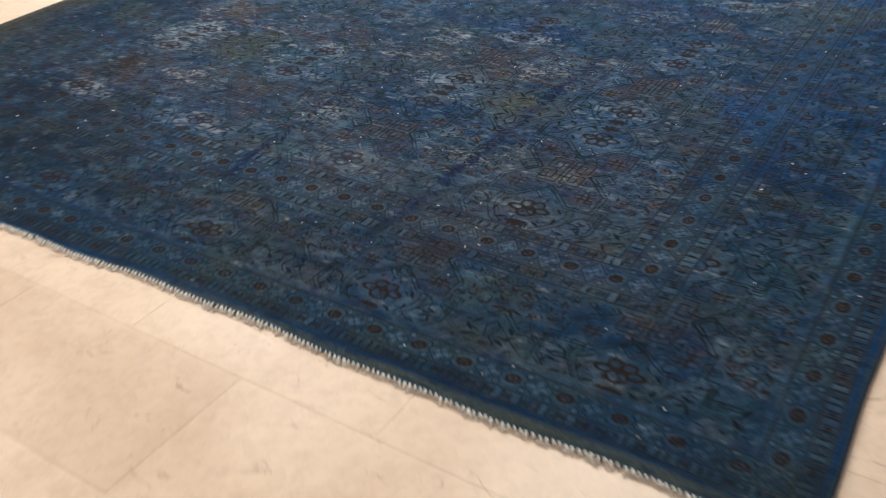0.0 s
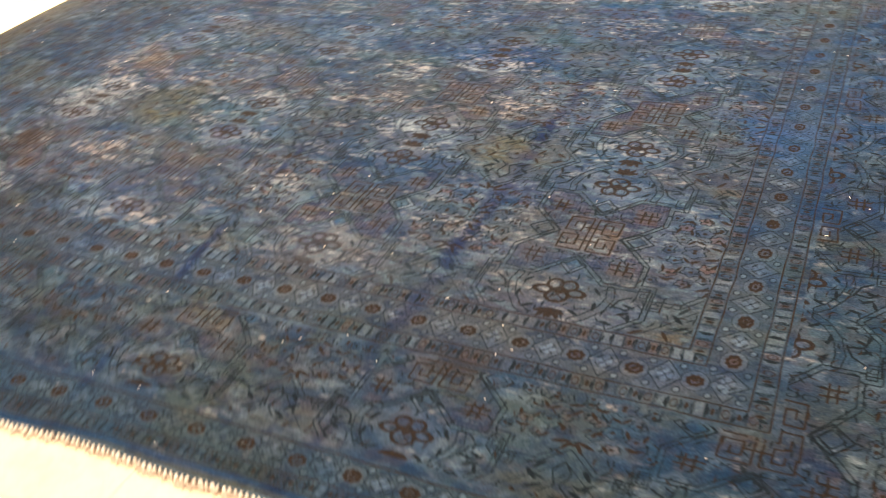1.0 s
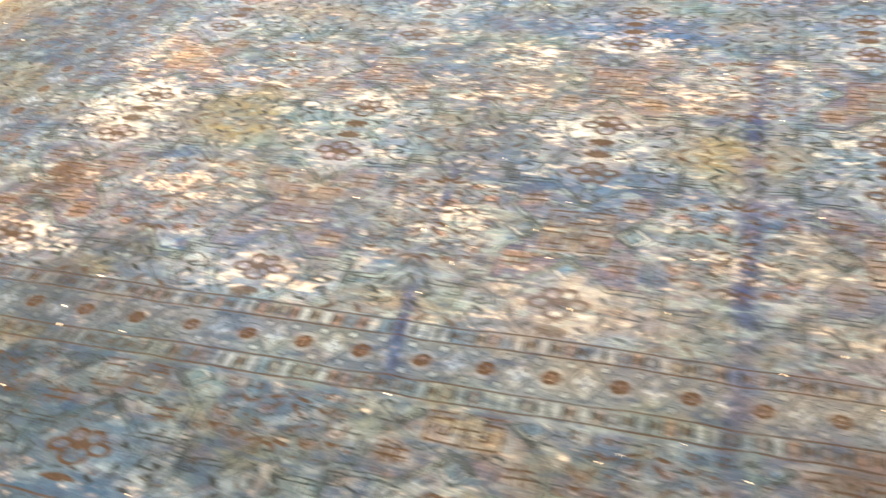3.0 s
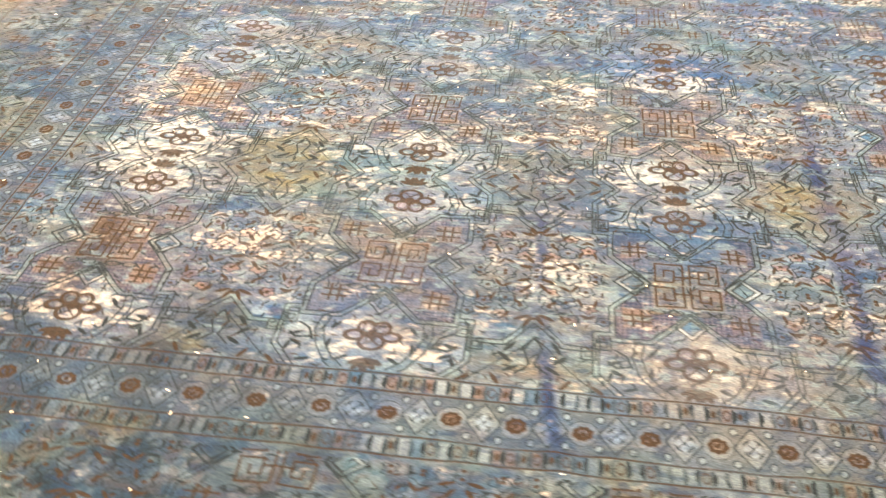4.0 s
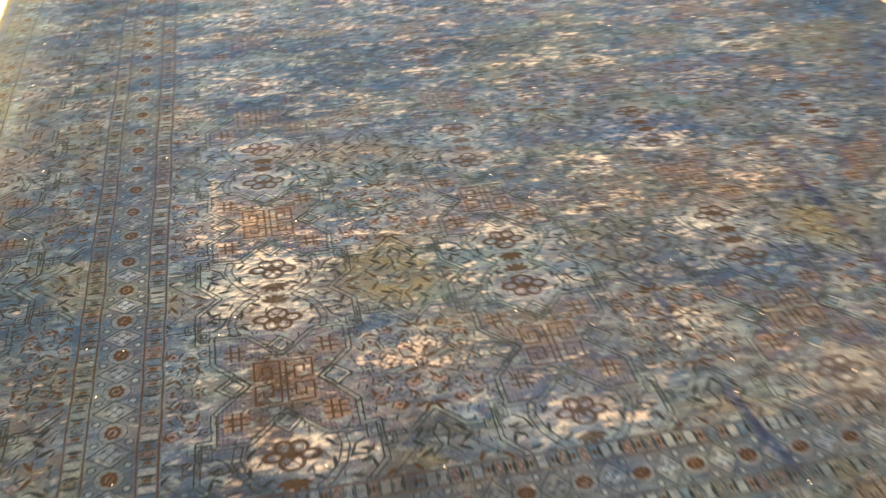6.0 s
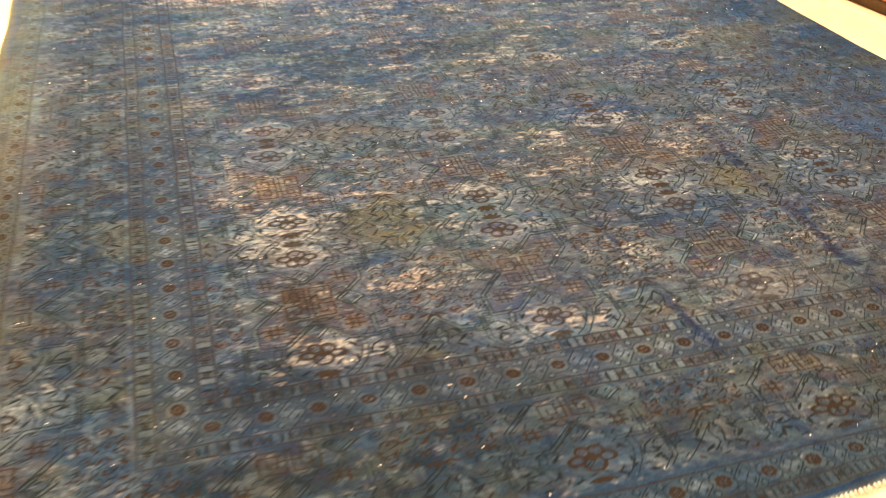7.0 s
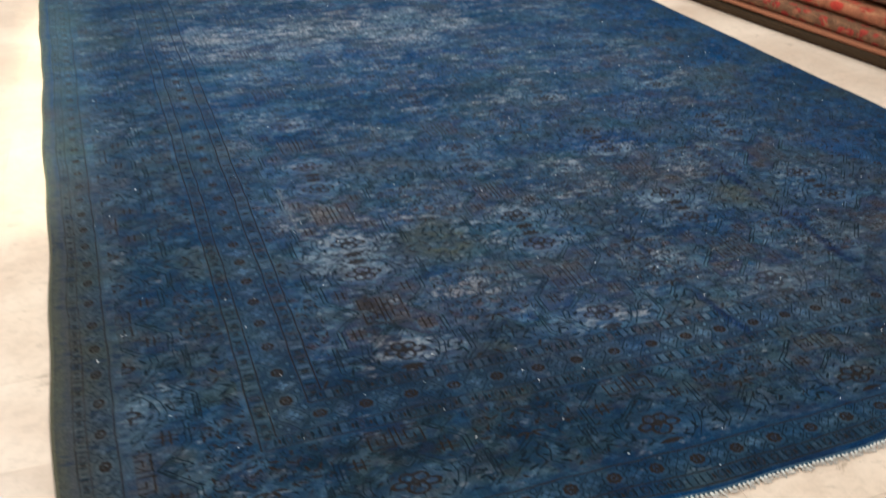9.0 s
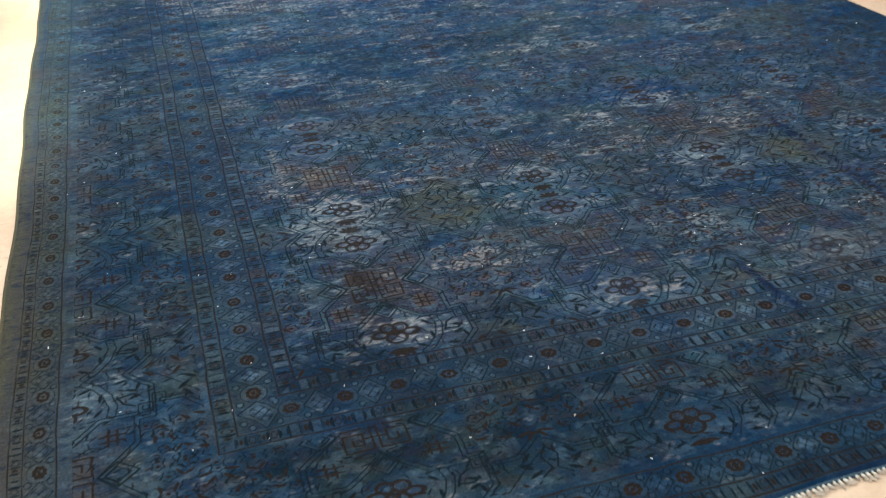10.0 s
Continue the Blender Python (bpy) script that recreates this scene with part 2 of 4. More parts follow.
def lattice(sheet, inside, u, v, px, py, seed):
    """The repeat of the rug: fretwork squares, checked flaps, lobed rosettes in medallions, leafy lozenges, sprays. u, v: metres from a fretwork's middle."""
    ci, cj = np.floor((u + px / 2) / px).astype(int), np.floor((v + py / 2) / py).astype(int)
    li, lj = np.floor(u / px).astype(int), np.floor(v / py).astype(int)
    ra, rb, rc = cell_random(ci, cj, seed), cell_random(li, lj, seed + 1), cell_random(li, cj, seed + 2)
    u = np.abs((u + px / 2) % px - px / 2)
    v = np.abs((v + py / 2) % py - py / 2)
    hx, hy = px / 2, py / 2
    L = lambda mask, colour, much=1.0: sheet.lay(mask * inside, colour, much)
    D = lambda far, half: sheet.draw("dark", far - half, inside)
    B = lambda far, half: sheet.draw("brown", far - half, inside)

    def pick(r, *colours):
        c = np.asarray(colours, np.float32)
        return c[np.minimum((r * len(c)).astype(int), len(c) - 1)]

    def field_ground(mask, value):
        sheet.ground += mask * inside * (value - sheet.ground)

    # grounds: flowery strip between the fretworks, medallion, leafy lozenge
    strip = step(np.maximum(0.112 - u, v - 0.118), 0.0, 0.012)
    L(strip, (0.200, 0.215, 0.225), 0.26)
    field_ground(strip, 0.95)
    md = np.maximum(np.maximum(u - 0.148, np.minimum(0.074 + 1.05 * u, 0.138) - v), u + (v - 0.212) * 0.93 - 0.150)
    med = step(md, 0.0, 0.005)
    L(med, (0.190, 0.230, 0.245), 0.30)
    field_ground(med, 1.0)
    lz = np.maximum(np.minimum(0.112 + (hx - u) * 1.02, 0.163) - v, 0.004 - md)
    loz = step(lz, 0.0, 0.005)
    L(loz, (0.095, 0.122, 0.110), 0.60)
    core = np.hypot((u - hx) / 0.090, (v - hy) / 0.092)
    L(loz * step(core, 0.80, 0.55), pick(rb, OLIVE, (0.170, 0.150, 0.070), (0.105, 0.100, 0.110), (0.150, 0.125, 0.075), OLIVE), 0.75)
    field_ground(loz, 0.30)
    D(np.abs(np.abs(u - hx) / 0.104 + np.abs(v - hy) / 0.108 - 1.0) * 0.075 + 0.01 * (loz < 0.5), 0.0010)
    for dx, dy, ang in ((-0.088, -0.022, 2.5), (-0.052, -0.075, 0.75), (-0.028, -0.100, 2.2), (-0.060, -0.030, 1.0), (-0.020, -0.050, 2.6)):
        (D if dx > -0.06 else B)((leaf(u, v, (hx + dx, hy + dy), ang, 0.027, 0.0072) - 1) * 0.0034, 0.0)
    D(np.abs(strokes(u, v, [(hx, 0.150), (hx - 0.014, 0.175), (hx - 0.004, 0.205), (hx - 0.024, 0.225)]) - 0.0004), 0.0011)
    centre = np.hypot(u - hx, v - hy)
    L(step(centre, 0.021, 0.004), pick(rc, PALE, (0.17, 0.15, 0.17), BLUE), 0.55)
    D(np.abs(centre - 0.021 - 0.003 * np.cos(6 * np.arctan2(u - hx, v - hy))), 0.0012)
    B(centre, 0.0050)
    # whiter heart of the medallion with two long curling leaves
    heart = np.hypot(u / 0.074, (v - 0.195) / 0.062)
    L(med * step(heart, 1.0, 0.3), (0.260, 0.275, 0.275), 0.22)
    curl = strokes(u, v, [(0.083, 0.146), (0.088, 0.172), (0.079, 0.205), (0.058, 0.236), (0.040, 0.250)])
    L(step(curl, 0.0075, 0.003), (0.085, 0.125, 0.145), 0.70)
    D(np.abs(curl - 0.0068), 0.0011)
    twig = np.minimum(strokes(u, v, [(0.094, 0.196), (0.104, 0.172), (0.122, 0.160)]), strokes(u, v, [(0.096, 0.192), (0.120, 0.196), (0.132, 0.184)]))
    D(twig, 0.0018)
    for at, ang in (((0.112, 0.182), 0.4), ((0.108, 0.212), -0.5), ((0.126, 0.206), 1.3), ((0.056, 0.152), 0.9), ((0.066, 0.192), 1.5), ((0.030, 0.224), 0.5), ((0.088, 0.236), 0.2)):
        D((leaf(u, v, at, ang, 0.022, 0.0062) - 1) * 0.0029, 0.0)
    # checked flaps hung from the fretwork's corners, with a knotted cross in each
    fd = np.maximum(np.maximum(u - 0.124, v - 0.136), np.maximum(((u - 0.066) * 1.14 - v) * 0.66, (v - 0.072 - 1.05 * u) * 0.69))
    flap = step(fd, 0.0, 0.003) * (u > 0.02)
    chk = (np.floor((u + v) / 0.0078) + np.floor((u - v + 1.0) / 0.0078)) % 2
    L(flap, (0.115, 0.105, 0.135), 0.80)
    L(flap * chk, (0.028, 0.042, 0.080), 0.75)
    field_ground(flap, 0.35)
    fx, fy = u - 0.084, v - 0.086
    cross = np.minimum(np.where(np.abs(fy) < 0.021, np.abs(np.abs(fx) - 0.0072), 0.01), np.where(np.abs(fx) < 0.023, np.abs(np.abs(fy) - 0.0072), 0.01))
    L(step(np.maximum(np.abs(fx), np.abs(fy)), 0.023, 0.004), pick(ra, (0.205, 0.145, 0.088), (0.205, 0.160, 0.10), (0.165, 0.105, 0.065)), 0.55)
    B(cross, 0.0020)
    # fretwork square
    sq = np.maximum(u - 0.056, v - 0.059)
    fret = step(sq, 0.0, 0.003)
    L(fret, pick(ra, (0.195, 0.135, 0.082), (0.190, 0.150, 0.095), (0.165, 0.105, 0.068), (0.245, 0.170, 0.085)), 0.60)
    field_ground(fret, 0.55)
    B(np.where(sq < 0, key_fret(u, v, 0.056, 0.059), 0.01), 0.0019)
    for sx in (0.022, 0.052):
        oval = np.hypot((u - sx) / 0.0125, (v - 0.0675) / 0.0058)
        L(step(oval, 1.0, 0.3), (0.11, 0.095, 0.06), 0.7)
        D(np.abs(oval - 1.0) * 0.008, 0.0011)
    # diamonds on the four sides of the fretwork
    for cx, cy, wx_, wy_ in ((0.0, 0.099, 0.025, 0.028), (0.090, 0.0, 0.031, 0.028)):
        dia = np.abs(u - cx) / wx_ + np.abs(v - cy) / wy_
        L(step(dia, 1.0, 0.06), (0.26, 0.29, 0.29), 0.75)
        L(step(dia, 0.62, 0.1), pick(rc, BLUE, (0.06, 0.13, 0.20), TEAL), 0.85)
        D(np.abs(dia - 1.0) * 0.020, 0.0014)
        D(np.abs(dia - 0.62) * 0.020, 0.0010)
    # straps: double dark lines with a paler middle, and interlaced square knots
    strap = strokes(u, v, [(0.0, 0.072), (0.064, 0.138), (0.124, 0.138), (0.124, 0.066), (0.066, 0.002)])
    strap = np.minimum(strap, strokes(u, v, [(hx, 0.112), (0.202, 0.163), (0.166, 0.163)]))
    strap = np.minimum(strap, strokes(u, v, [(0.124, 0.126), (0.150, 0.126), (0.150, 0.212), (0.108, hy)]))
    L(step(strap, 0.0046, 0.002), (0.120, 0.165, 0.165), 0.65)
    D(np.abs(strap - 0.0046), 0.0012)
    for cx, cy in ((0.139, 0.150), (0.161, 0.172)):
        k = np.maximum(np.abs(u - cx), np.abs(v - cy) * 0.95)
        L(step(k, 0.0115, 0.002), (0.120, 0.160, 0.160), 0.5)
        D(np.abs(k - 0.0112), 0.0011)
        D(np.abs(k - 0.0052), 0.0010)
    # lobed rosette: one broad lobe outwards, two pointed ones aside, two small petals towards the fretwork
    rv = v - 0.178
    body = np.minimum(np.hypot(u / 1.15, rv - 0.015) - 0.0190, np.hypot((u - 0.029) / 1.5, rv - 0.001) - 0.0125)
    body = np.minimum(body, np.hypot(u - 0.0125, rv + 0.018) - 0.0160)
    L(step(body, 0.0), pick(rc, (0.150, 0.165, 0.225), (0.200, 0.195, 0.225), (0.125, 0.165, 0.205)), 0.85)
    L(step(body, 0.011, 0.008) * (body > 0), (0.28, 0.29, 0.28), 0.22)
    B(np.abs(body + 0.0022), 0.0029)
    B(np.abs(np.hypot((u - 0.0115) / 0.8, rv + 0.017) - 0.0092), 0.0010)
    B(np.hypot(u * 0.70, rv - 0.003), 0.0055)
    B(strokes(u, rv, [(0.0, 0.010), (0.012, 0.022)]), 0.0014)
    # half palmette on the medallion's seam
    for ang, ln in ((0.0, 0.028), (0.55, 0.030), (1.15, 0.026)):
        B((leaf(u, v, (0.003, 0.226 + 0.003 * ang), math.pi / 2 - ang, ln, 0.0095) - 1) * 0.0046, 0.0)
    # spray of leaves and blossoms between the fretworks
    su, sv = hx - u, v
    for at, ang, ln, wd in (((0.004, 0.102), -2.05, 0.027, 0.0070), ((0.006, 0.100), -2.75, 0.029, 0.0074), ((0.008, 0.108), 2.95, 0.024, 0.0060), ((0.006, 0.026), 0.9, 0.024, 0.0070), ((0.008, 0.014), 0.25, 0.025, 0.0074)):
        B((leaf(su, sv, at, ang if ang > -2 else math.pi + ang, ln, wd) - 1) * 0.0045, 0.0)
    for n, (cx, cy, r) in enumerate(((0.054, 0.004, 0.0150), (0.024, 0.046, 0.0120), (0.082, 0.034, 0.0105), (0.050, 0.062, 0.0130), (0.086, 0.072, 0.0110), (0.024, 0.080, 0.0095), (0.098, 0.006, 0.0085), (0.056, 0.100, 0.0105), (0.0, 0.008, 0.0090), (0.110, 0.100, 0.0090))):
        rr, aa = np.hypot((su - cx) * 0.82, sv - cy), np.arctan2((su - cx) * 0.82, sv - cy)
        petal = rr - r * (1 + 0.16 * np.cos(5 * aa))
        L(step(petal, 0.0, 0.003), ((0.055, 0.095, 0.165), (0.20, 0.12, 0.085), (0.095, 0.130, 0.165))[n % 3], 0.70)
        D(np.abs(petal), 0.0010)
        B(rr, 0.0034)
    for at, ang in (((0.040, 0.026), 0.5), ((0.070, 0.020), 2.2), ((0.068, 0.050), 1.2), ((0.036, 0.066), 2.5), ((0.072, 0.088), 0.3), ((0.100, 0.050), 1.8), ((0.098, 0.088), 2.7), ((0.040, 0.094), 0.9)):
        B((leaf(su, sv, at, ang, 0.021, 0.0060) - 1) * 0.0028, 0.0)


def ticks(sheet, x, y, size, seed, which, inside, share=0.6):
    """Little hooked leaves strewn over a ground, one to a cell."""
    i, j = np.floor(x / size).astype(int), np.floor(y / size).astype(int)
    g = np.random.RandomState(seed).rand(4, 512, 512).astype(np.float32)
    r0, r1, r2, r3 = (g[n][i % 512, j % 512] for n in range(4))
    p, q = (x / size - i - 0.3 - 0.4 * r0) * size, (y / size - j - 0.3 - 0.4 * r1) * size
    a = r2 * 6.283
    s, t = p * np.cos(a) + q * np.sin(a), -p * np.sin(a) + q * np.cos(a)
    t = t - (6 + 16 * r0) * s * s
    d = np.hypot(s / (0.32 * size), t / (0.0015)) - 1
    if which == "pale":
        sheet.lay(step(d, 0.0, 0.6) * (r3 < share) * inside, PALE, 0.5)
    else:
        sheet.draw(which, d * 0.0015, (r3 < share) * inside)


def guard(sheet, s, d, at, half, inside, period, phase, ground):
    """A guard stripe: brown rosettes in pale rings, four-petalled flowers in lozenges between them, pale dots along its sides."""
    d = d - at
    L = lambda mask, colour, much=1.0: sheet.lay(mask * inside, colour, much)
    D = lambda far, wide: sheet.draw("dark", far - wide, inside)
    within = step(np.abs(d), half)
    n = np.floor((s - phase) / period + 0.5).astype(int)
    tint, tone = cell_random(n, n * 0 + int(at * 1000) % 60, 701), cell_random(n, n * 0 + int(at * 1000) % 60, 702)
    L(within, ground, 0.60)
    sheet.ground += within * inside * (0.30 - sheet.ground)
    p = (s - phase + period / 2) % period - period / 2
    oval = np.hypot(p / 0.0235, d / 0.0215)
    L(step(oval, 1.0, 0.22) * within, (0.190, 0.215, 0.215), 0.38)
    D(np.abs(oval - 1.0) * 0.021 + 0.01 * (np.abs(d) > half), 0.0006)
    ang = np.arctan2(p, d)
    disc = np.hypot(p / 0.0150, d / 0.0122) - 0.08 * np.cos(8 * ang + 6 * tone)
    L(step(disc, 1.05, 0.2), (0.115, 0.068, 0.040), 0.8)
    sheet.draw("brown", (disc - 1) * 0.0125, inside * (np.abs(disc - 0.40) > 0.05 + 0.08 * tint))
    q = (s - phase) % period - period / 2
    dia = np.abs(q) / 0.0270 + np.abs(d) / (half * 0.92)
    L(step(dia, 1.0, 0.16), (0.180, 0.205, 0.205), 0.50)
    D(np.abs(dia - 1.0) * 0.017, 0.0008)
    for a, b in ((q, d), (d, q)):
        petal = np.hypot((np.abs(a) - 0.0072) / 0.0062, b / 0.0045)
        L(step(petal, 1.0, 0.25), (0.200, 0.250, 0.290), 0.70)
    D(np.abs(np.hypot(q, d) - 0.0140) + 0.004 * (np.minimum(np.abs(q), np.abs(d)) < 0.003), 0.0009)
    D(np.minimum(np.abs(np.abs(q) - np.abs(d)) + 0.01 * (np.hypot(q, d) > 0.0135), 0.01), 0.0011)
    z = np.abs((s - phase + period / 4) % (period / 2) - period / 4)
    dot = np.hypot(z - period / 4, np.abs(d) - half * 0.72)
    L(step(dot, 0.0048, 0.003), PALE, 0.75)
    D(np.abs(dot - 0.0062) + 0.01 * (np.abs(d) > half), 0.0009)


def hatch_strip(sheet, s, d, at, half, inside, period=0.0185):
    """A narrow strip of small blocks in alternating old colours, each with a mark, between two brown lines."""
    d = d - at
    L = lambda mask, colour, much=1.0: sheet.lay(mask * inside, colour, much)
    within = step(np.abs(d), half)
    L(within, (0.052, 0.076, 0.092), 0.65)
    sheet.ground += within * inside * (0.35 - sheet.ground)
    n = np.floor(s / period).astype(int)
    o = s - (n + 0.5) * period
    pick = cell_random(n, n // 64 + int(abs(at) * 1000) % 50, 711)
    block = step(np.maximum(np.abs(o) / (period * 0.40), np.abs(d) / (half * 0.80)), 1.0, 0.2)
    for lo, hi, colour in ((0.0, 0.36, (0.215, 0.240, 0.235)), (0.36, 0.62, (0.085, 0.130, 0.185)), (0.62, 0.82, (0.150, 0.150, 0.120)), (0.82, 1.0, (0.170, 0.120, 0.090))):
        L(block * (pick >= lo) * (pick < hi), colour, 0.62)
    sheet.draw("dark", np.abs(np.abs(o) - period * 0.44) + 0.01 * (np.abs(d) > half * 0.85) - 0.0006, inside)
    odd = n % 2 == 0
    ring = np.abs(np.hypot(o / 0.0052, d / (half * 0.52)) - 1) * 0.005
    sheet.draw("brown", np.where(odd, ring, np.hypot(o / 0.0030, d / (half * 0.42)) * 0.0030 - 0.0022) - 0.0010, inside * (pick > 0.40))
    sheet.draw("dark", np.where(odd, 0.01, np.abs(np.abs(o) - 0.0055) + 0.01 * (np.abs(d) > half * 0.5)) - 0.0009, inside)
    sheet.draw("brown", np.abs(np.abs(d) - half) - 0.0015, inside)


def rug_mesh():
    step_x = 0.0025
    nx = int(round((RUG_R - RUG_L) / step_x)) + 1
    near = np.arange(RUG_N, 0.85, 0.0025)
    far = [near[-1]]
    while far[-1] < RUG_F:
        far.append(far[-1] + min(0.0027 * (1 + 1.6 * (far[-1] - 0.85)), 0.0095))
    ys = np.concatenate([near, np.array(far[1:-1]), [RUG_F]])
    x, y = np.meshgrid(np.linspace(RUG_L, RUG_R, nx), ys)
    shape = x.shape
    # hand-knotted wander of the drawing
    wx = x + 0.010 * (fractal(x, y, 0.5, 0.5, 11, 2) - 0.5) + 0.004 * (value_noise(x, y, 0.05, 0.05, 15) - 0.5)
    wy = y + 0.012 * (fractal(x, y, 0.5, 0.5, 21, 2) - 0.5) + 0.004 * (value_noise(x, y, 0.05, 0.05, 25) - 0.5)
    sheet = Sheet(shape, TEAL)
    # distances out of the inner guard, the same in all four borders
    dl, dr, dn, df = np.interp((IN_L - wx) * 0.34 / 0.382, (-4, 0, 0.297, 0.344, 0.363, 0.400), (-4, 0, 0.308, 0.366, 0.396, 0.437)), (wx - IN_R) * 0.34 / 0.330, (IN_N - 0.004 - wy) / (1.0 + 0.05 * np.clip((0.75 - x) / 1.0, -0.2, 1)), wy - IN_F
    d = np.maximum(np.maximum(dl, dr), np.maximum(dn, df))
    side = np.maximum(dl, dr) > np.maximum(dn, df)
    along = np.where(side, wy, wx)
    # abrash: bands and clouds of dye
    band = fractal(x, y, 2.4, 0.16, 31, 4)
    cloud = fractal(x, y, 0.45, 0.30, 41, 4)
    sheet.lay(np.clip((band - 0.45) * 4, 0, 1), BLUE, 0.75)
    sheet.lay(np.clip((cloud - 0.52) * 5, 0, 1), (0.060, 0.085, 0.110), 0.7)
    sheet.lay(np.clip((fractal(x, y, 0.22, 0.13, 47, 3) - 0.54) * 8, 0, 1), (0.020, 0.055, 0.140), 0.55)
    sheet.lay(np.clip((fractal(x, y, 0.20, 0.11, 57, 3) - 0.55) * 8, 0, 1), (0.095, 0.150, 0.165), 0.50)
    sheet.lay(np.clip((fractal(x, y, 0.30, 0.12, 51, 4) - 0.55) * 6, 0, 1), OLIVE, 0.45)
    field = step(d, -0.072)
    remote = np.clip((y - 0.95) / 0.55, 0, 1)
    for seed, colour, much in ((251, (0.200, 0.175, 0.110), 0.40), (257, (0.150, 0.145, 0.165), 0.42), (263, (0.180, 0.130, 0.085), 0.25)):
        sheet.lay(np.clip((fractal(x, y, 0.15, 0.075, seed, 3, 0.55) - 0.54) * 7, 0, 1) * (0.35 + 0.65 * field), colour, much)
    # many small patches of different old dyes, stretched along the weft
    for seed, colour, much in ((201, (0.150, 0.125, 0.150), 0.50), (207, SAND, 0.38), (213, (0.040, 0.085, 0.185), 0.60), (219, (0.085, 0.150, 0.165), 0.45), (225, NAVY, 0.40), (231, PALE, 0.50)):
        patch = fractal(x, y, 0.040, 0.024, seed, 3, 0.6)
        sheet.lay(np.clip((patch - 0.53) * 8, 0, 1) * (0.55 + 0.45 * field), colour, much)
    # drawn lines weaken towards the far end, unevenly from cloud to cloud
    line_strength = np.clip(1.30 - 0.24 * wy, 0.42, 1.0) * (0.70 + 0.30 * np.clip((cloud - 0.35) * 4, 0, 1))
    for seed, colour, much in ((271, (0.030, 0.062, 0.145), 0.60), (277, PALE, 0.45), (283, (0.062, 0.090, 0.150), 0.50)):
        sheet.lay(np.clip((fractal(x, y, 0.021, 0.013, seed, 2, 0.5) - 0.56) * 8, 0, 1) * (0.7 + 0.3 * field), colour, much)
    on_part(sheet, field, lambda sub, m, a, b: lattice(sub, m, a, b, 0.4955, 0.518, 801), wx + 0.335, wy - 0.322)
    ticks(sheet, wx, wy, 0.030, 61, "dark", field, 0.35)
    ticks(sheet, wx + 0.009, wy + 0.005, 0.021, 67, "dark", field, 0.30)
    ticks(sheet, wx + 0.013, wy, 0.025, 62, "brown", field, 0.30)
    ticks(sheet, wx, wy + 0.017, 0.026, 63, "pale", field, 0.45)
    # bluer towards the far end: the pile's distant sheen put into the colour
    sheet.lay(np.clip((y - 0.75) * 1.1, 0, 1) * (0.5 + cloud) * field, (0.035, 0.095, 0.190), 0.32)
    # main border
    main = step(np.abs(d - 0.183), 0.102)
    end, left, right = main * ~side, main * (side & (x < 0)), main * (side & (x > 0))
    # the weaver's repeats along the ends vary a little in width
    place = np.interp(wx, (-1.46, -0.938, -0.414, 0.088, 0.550, 1.022, 1.49), np.arange(-2, 5)).astype(np.float32) * 0.4955
    on_part(sheet, end * (y < 1), lambda sub, m, a, b: lattice(sub, m, a, b, 0.4955, 0.518, 811), place, dn * 1.235 - 0.111)
    on_part(sheet, end * (y > 1), lambda sub, m, a, b: lattice(sub, m, a, b, 0.4955, 0.518, 821), place, df * 1.235 - 0.111)
    on_part(sheet, left, lambda sub, m, a, b: lattice(sub, m, a, b, 0.4955, 0.518, 831), (0.305 - d) * 1.04, (wy + 0.066) * 1.02)
    on_part(sheet, right, lambda sub, m, a, b: lattice(sub, m, a, b, 0.4955, 0.518, 841), (d - 0.066) * 1.055, (wy + 0.057) * 0.972)
    ticks(sheet, wx + 0.007, wy, 0.027, 64, "dark", main, 0.50)
    ticks(sheet, wx + 0.004, wy + 0.009, 0.020, 68, "dark", main, 0.25)
    ticks(sheet, wx, wy + 0.011, 0.026, 65, "brown", main, 0.35)
    ticks(sheet, wx + 0.011, wy, 0.025, 66, "pale", main, 0.4)
    # guards
    one = np.ones(shape, np.float32)
    run = np.where(side, along, np.interp(wx, (-1.448, -0.284, 0.917, 1.842), (-12, 0, 13, 23)) * 0.0985)
    guard(sheet, run, d, 0.0, 0.036, one, 0.0985, np.where(side, 0.154, 0.0), (0.074, 0.086, 0.090))
    for at in (-0.053, 0.054):
        hatch_strip(sheet, along, d, at, 0.0155, one)
    guard(sheet, along, d, 0.337, 0.027, one, np.where(side, 0.0980, 0.0912), np.where(side, np.where(x < 0, 0.172, 0.199), 0.972), (0.085, 0.110, 0.110))
    hatch_strip(sheet, along, d, 0.381, 0.0150, one, 0.0160)
    sheet.draw("brown", np.abs(d - 0.308) - 0.0016)
    rim = np.clip((d - 0.398) / 0.004, 0, 1)
    sheet.lay(rim, np.array((0.040, 0.090, 0.190)), 0.9)
    sheet.lay(np.clip((d - 0.410) / 0.010, 0, 1), np.where((x < -1)[..., None], np.array((0.190, 0.175, 0.130)) + np.clip((y - 0.5) / 0.5, 0, 1)[..., None] * np.array((-0.085, -0.060, 0.0)), np.array((0.150, 0.165, 0.125))), 0.85)
    # overdye glaze
    glaze = step(d, 0.40) * (1 - 0.55 * step(np.abs(d), 0.070)) * (1 - 0.45 * step(np.abs(d - 0.35), 0.045))
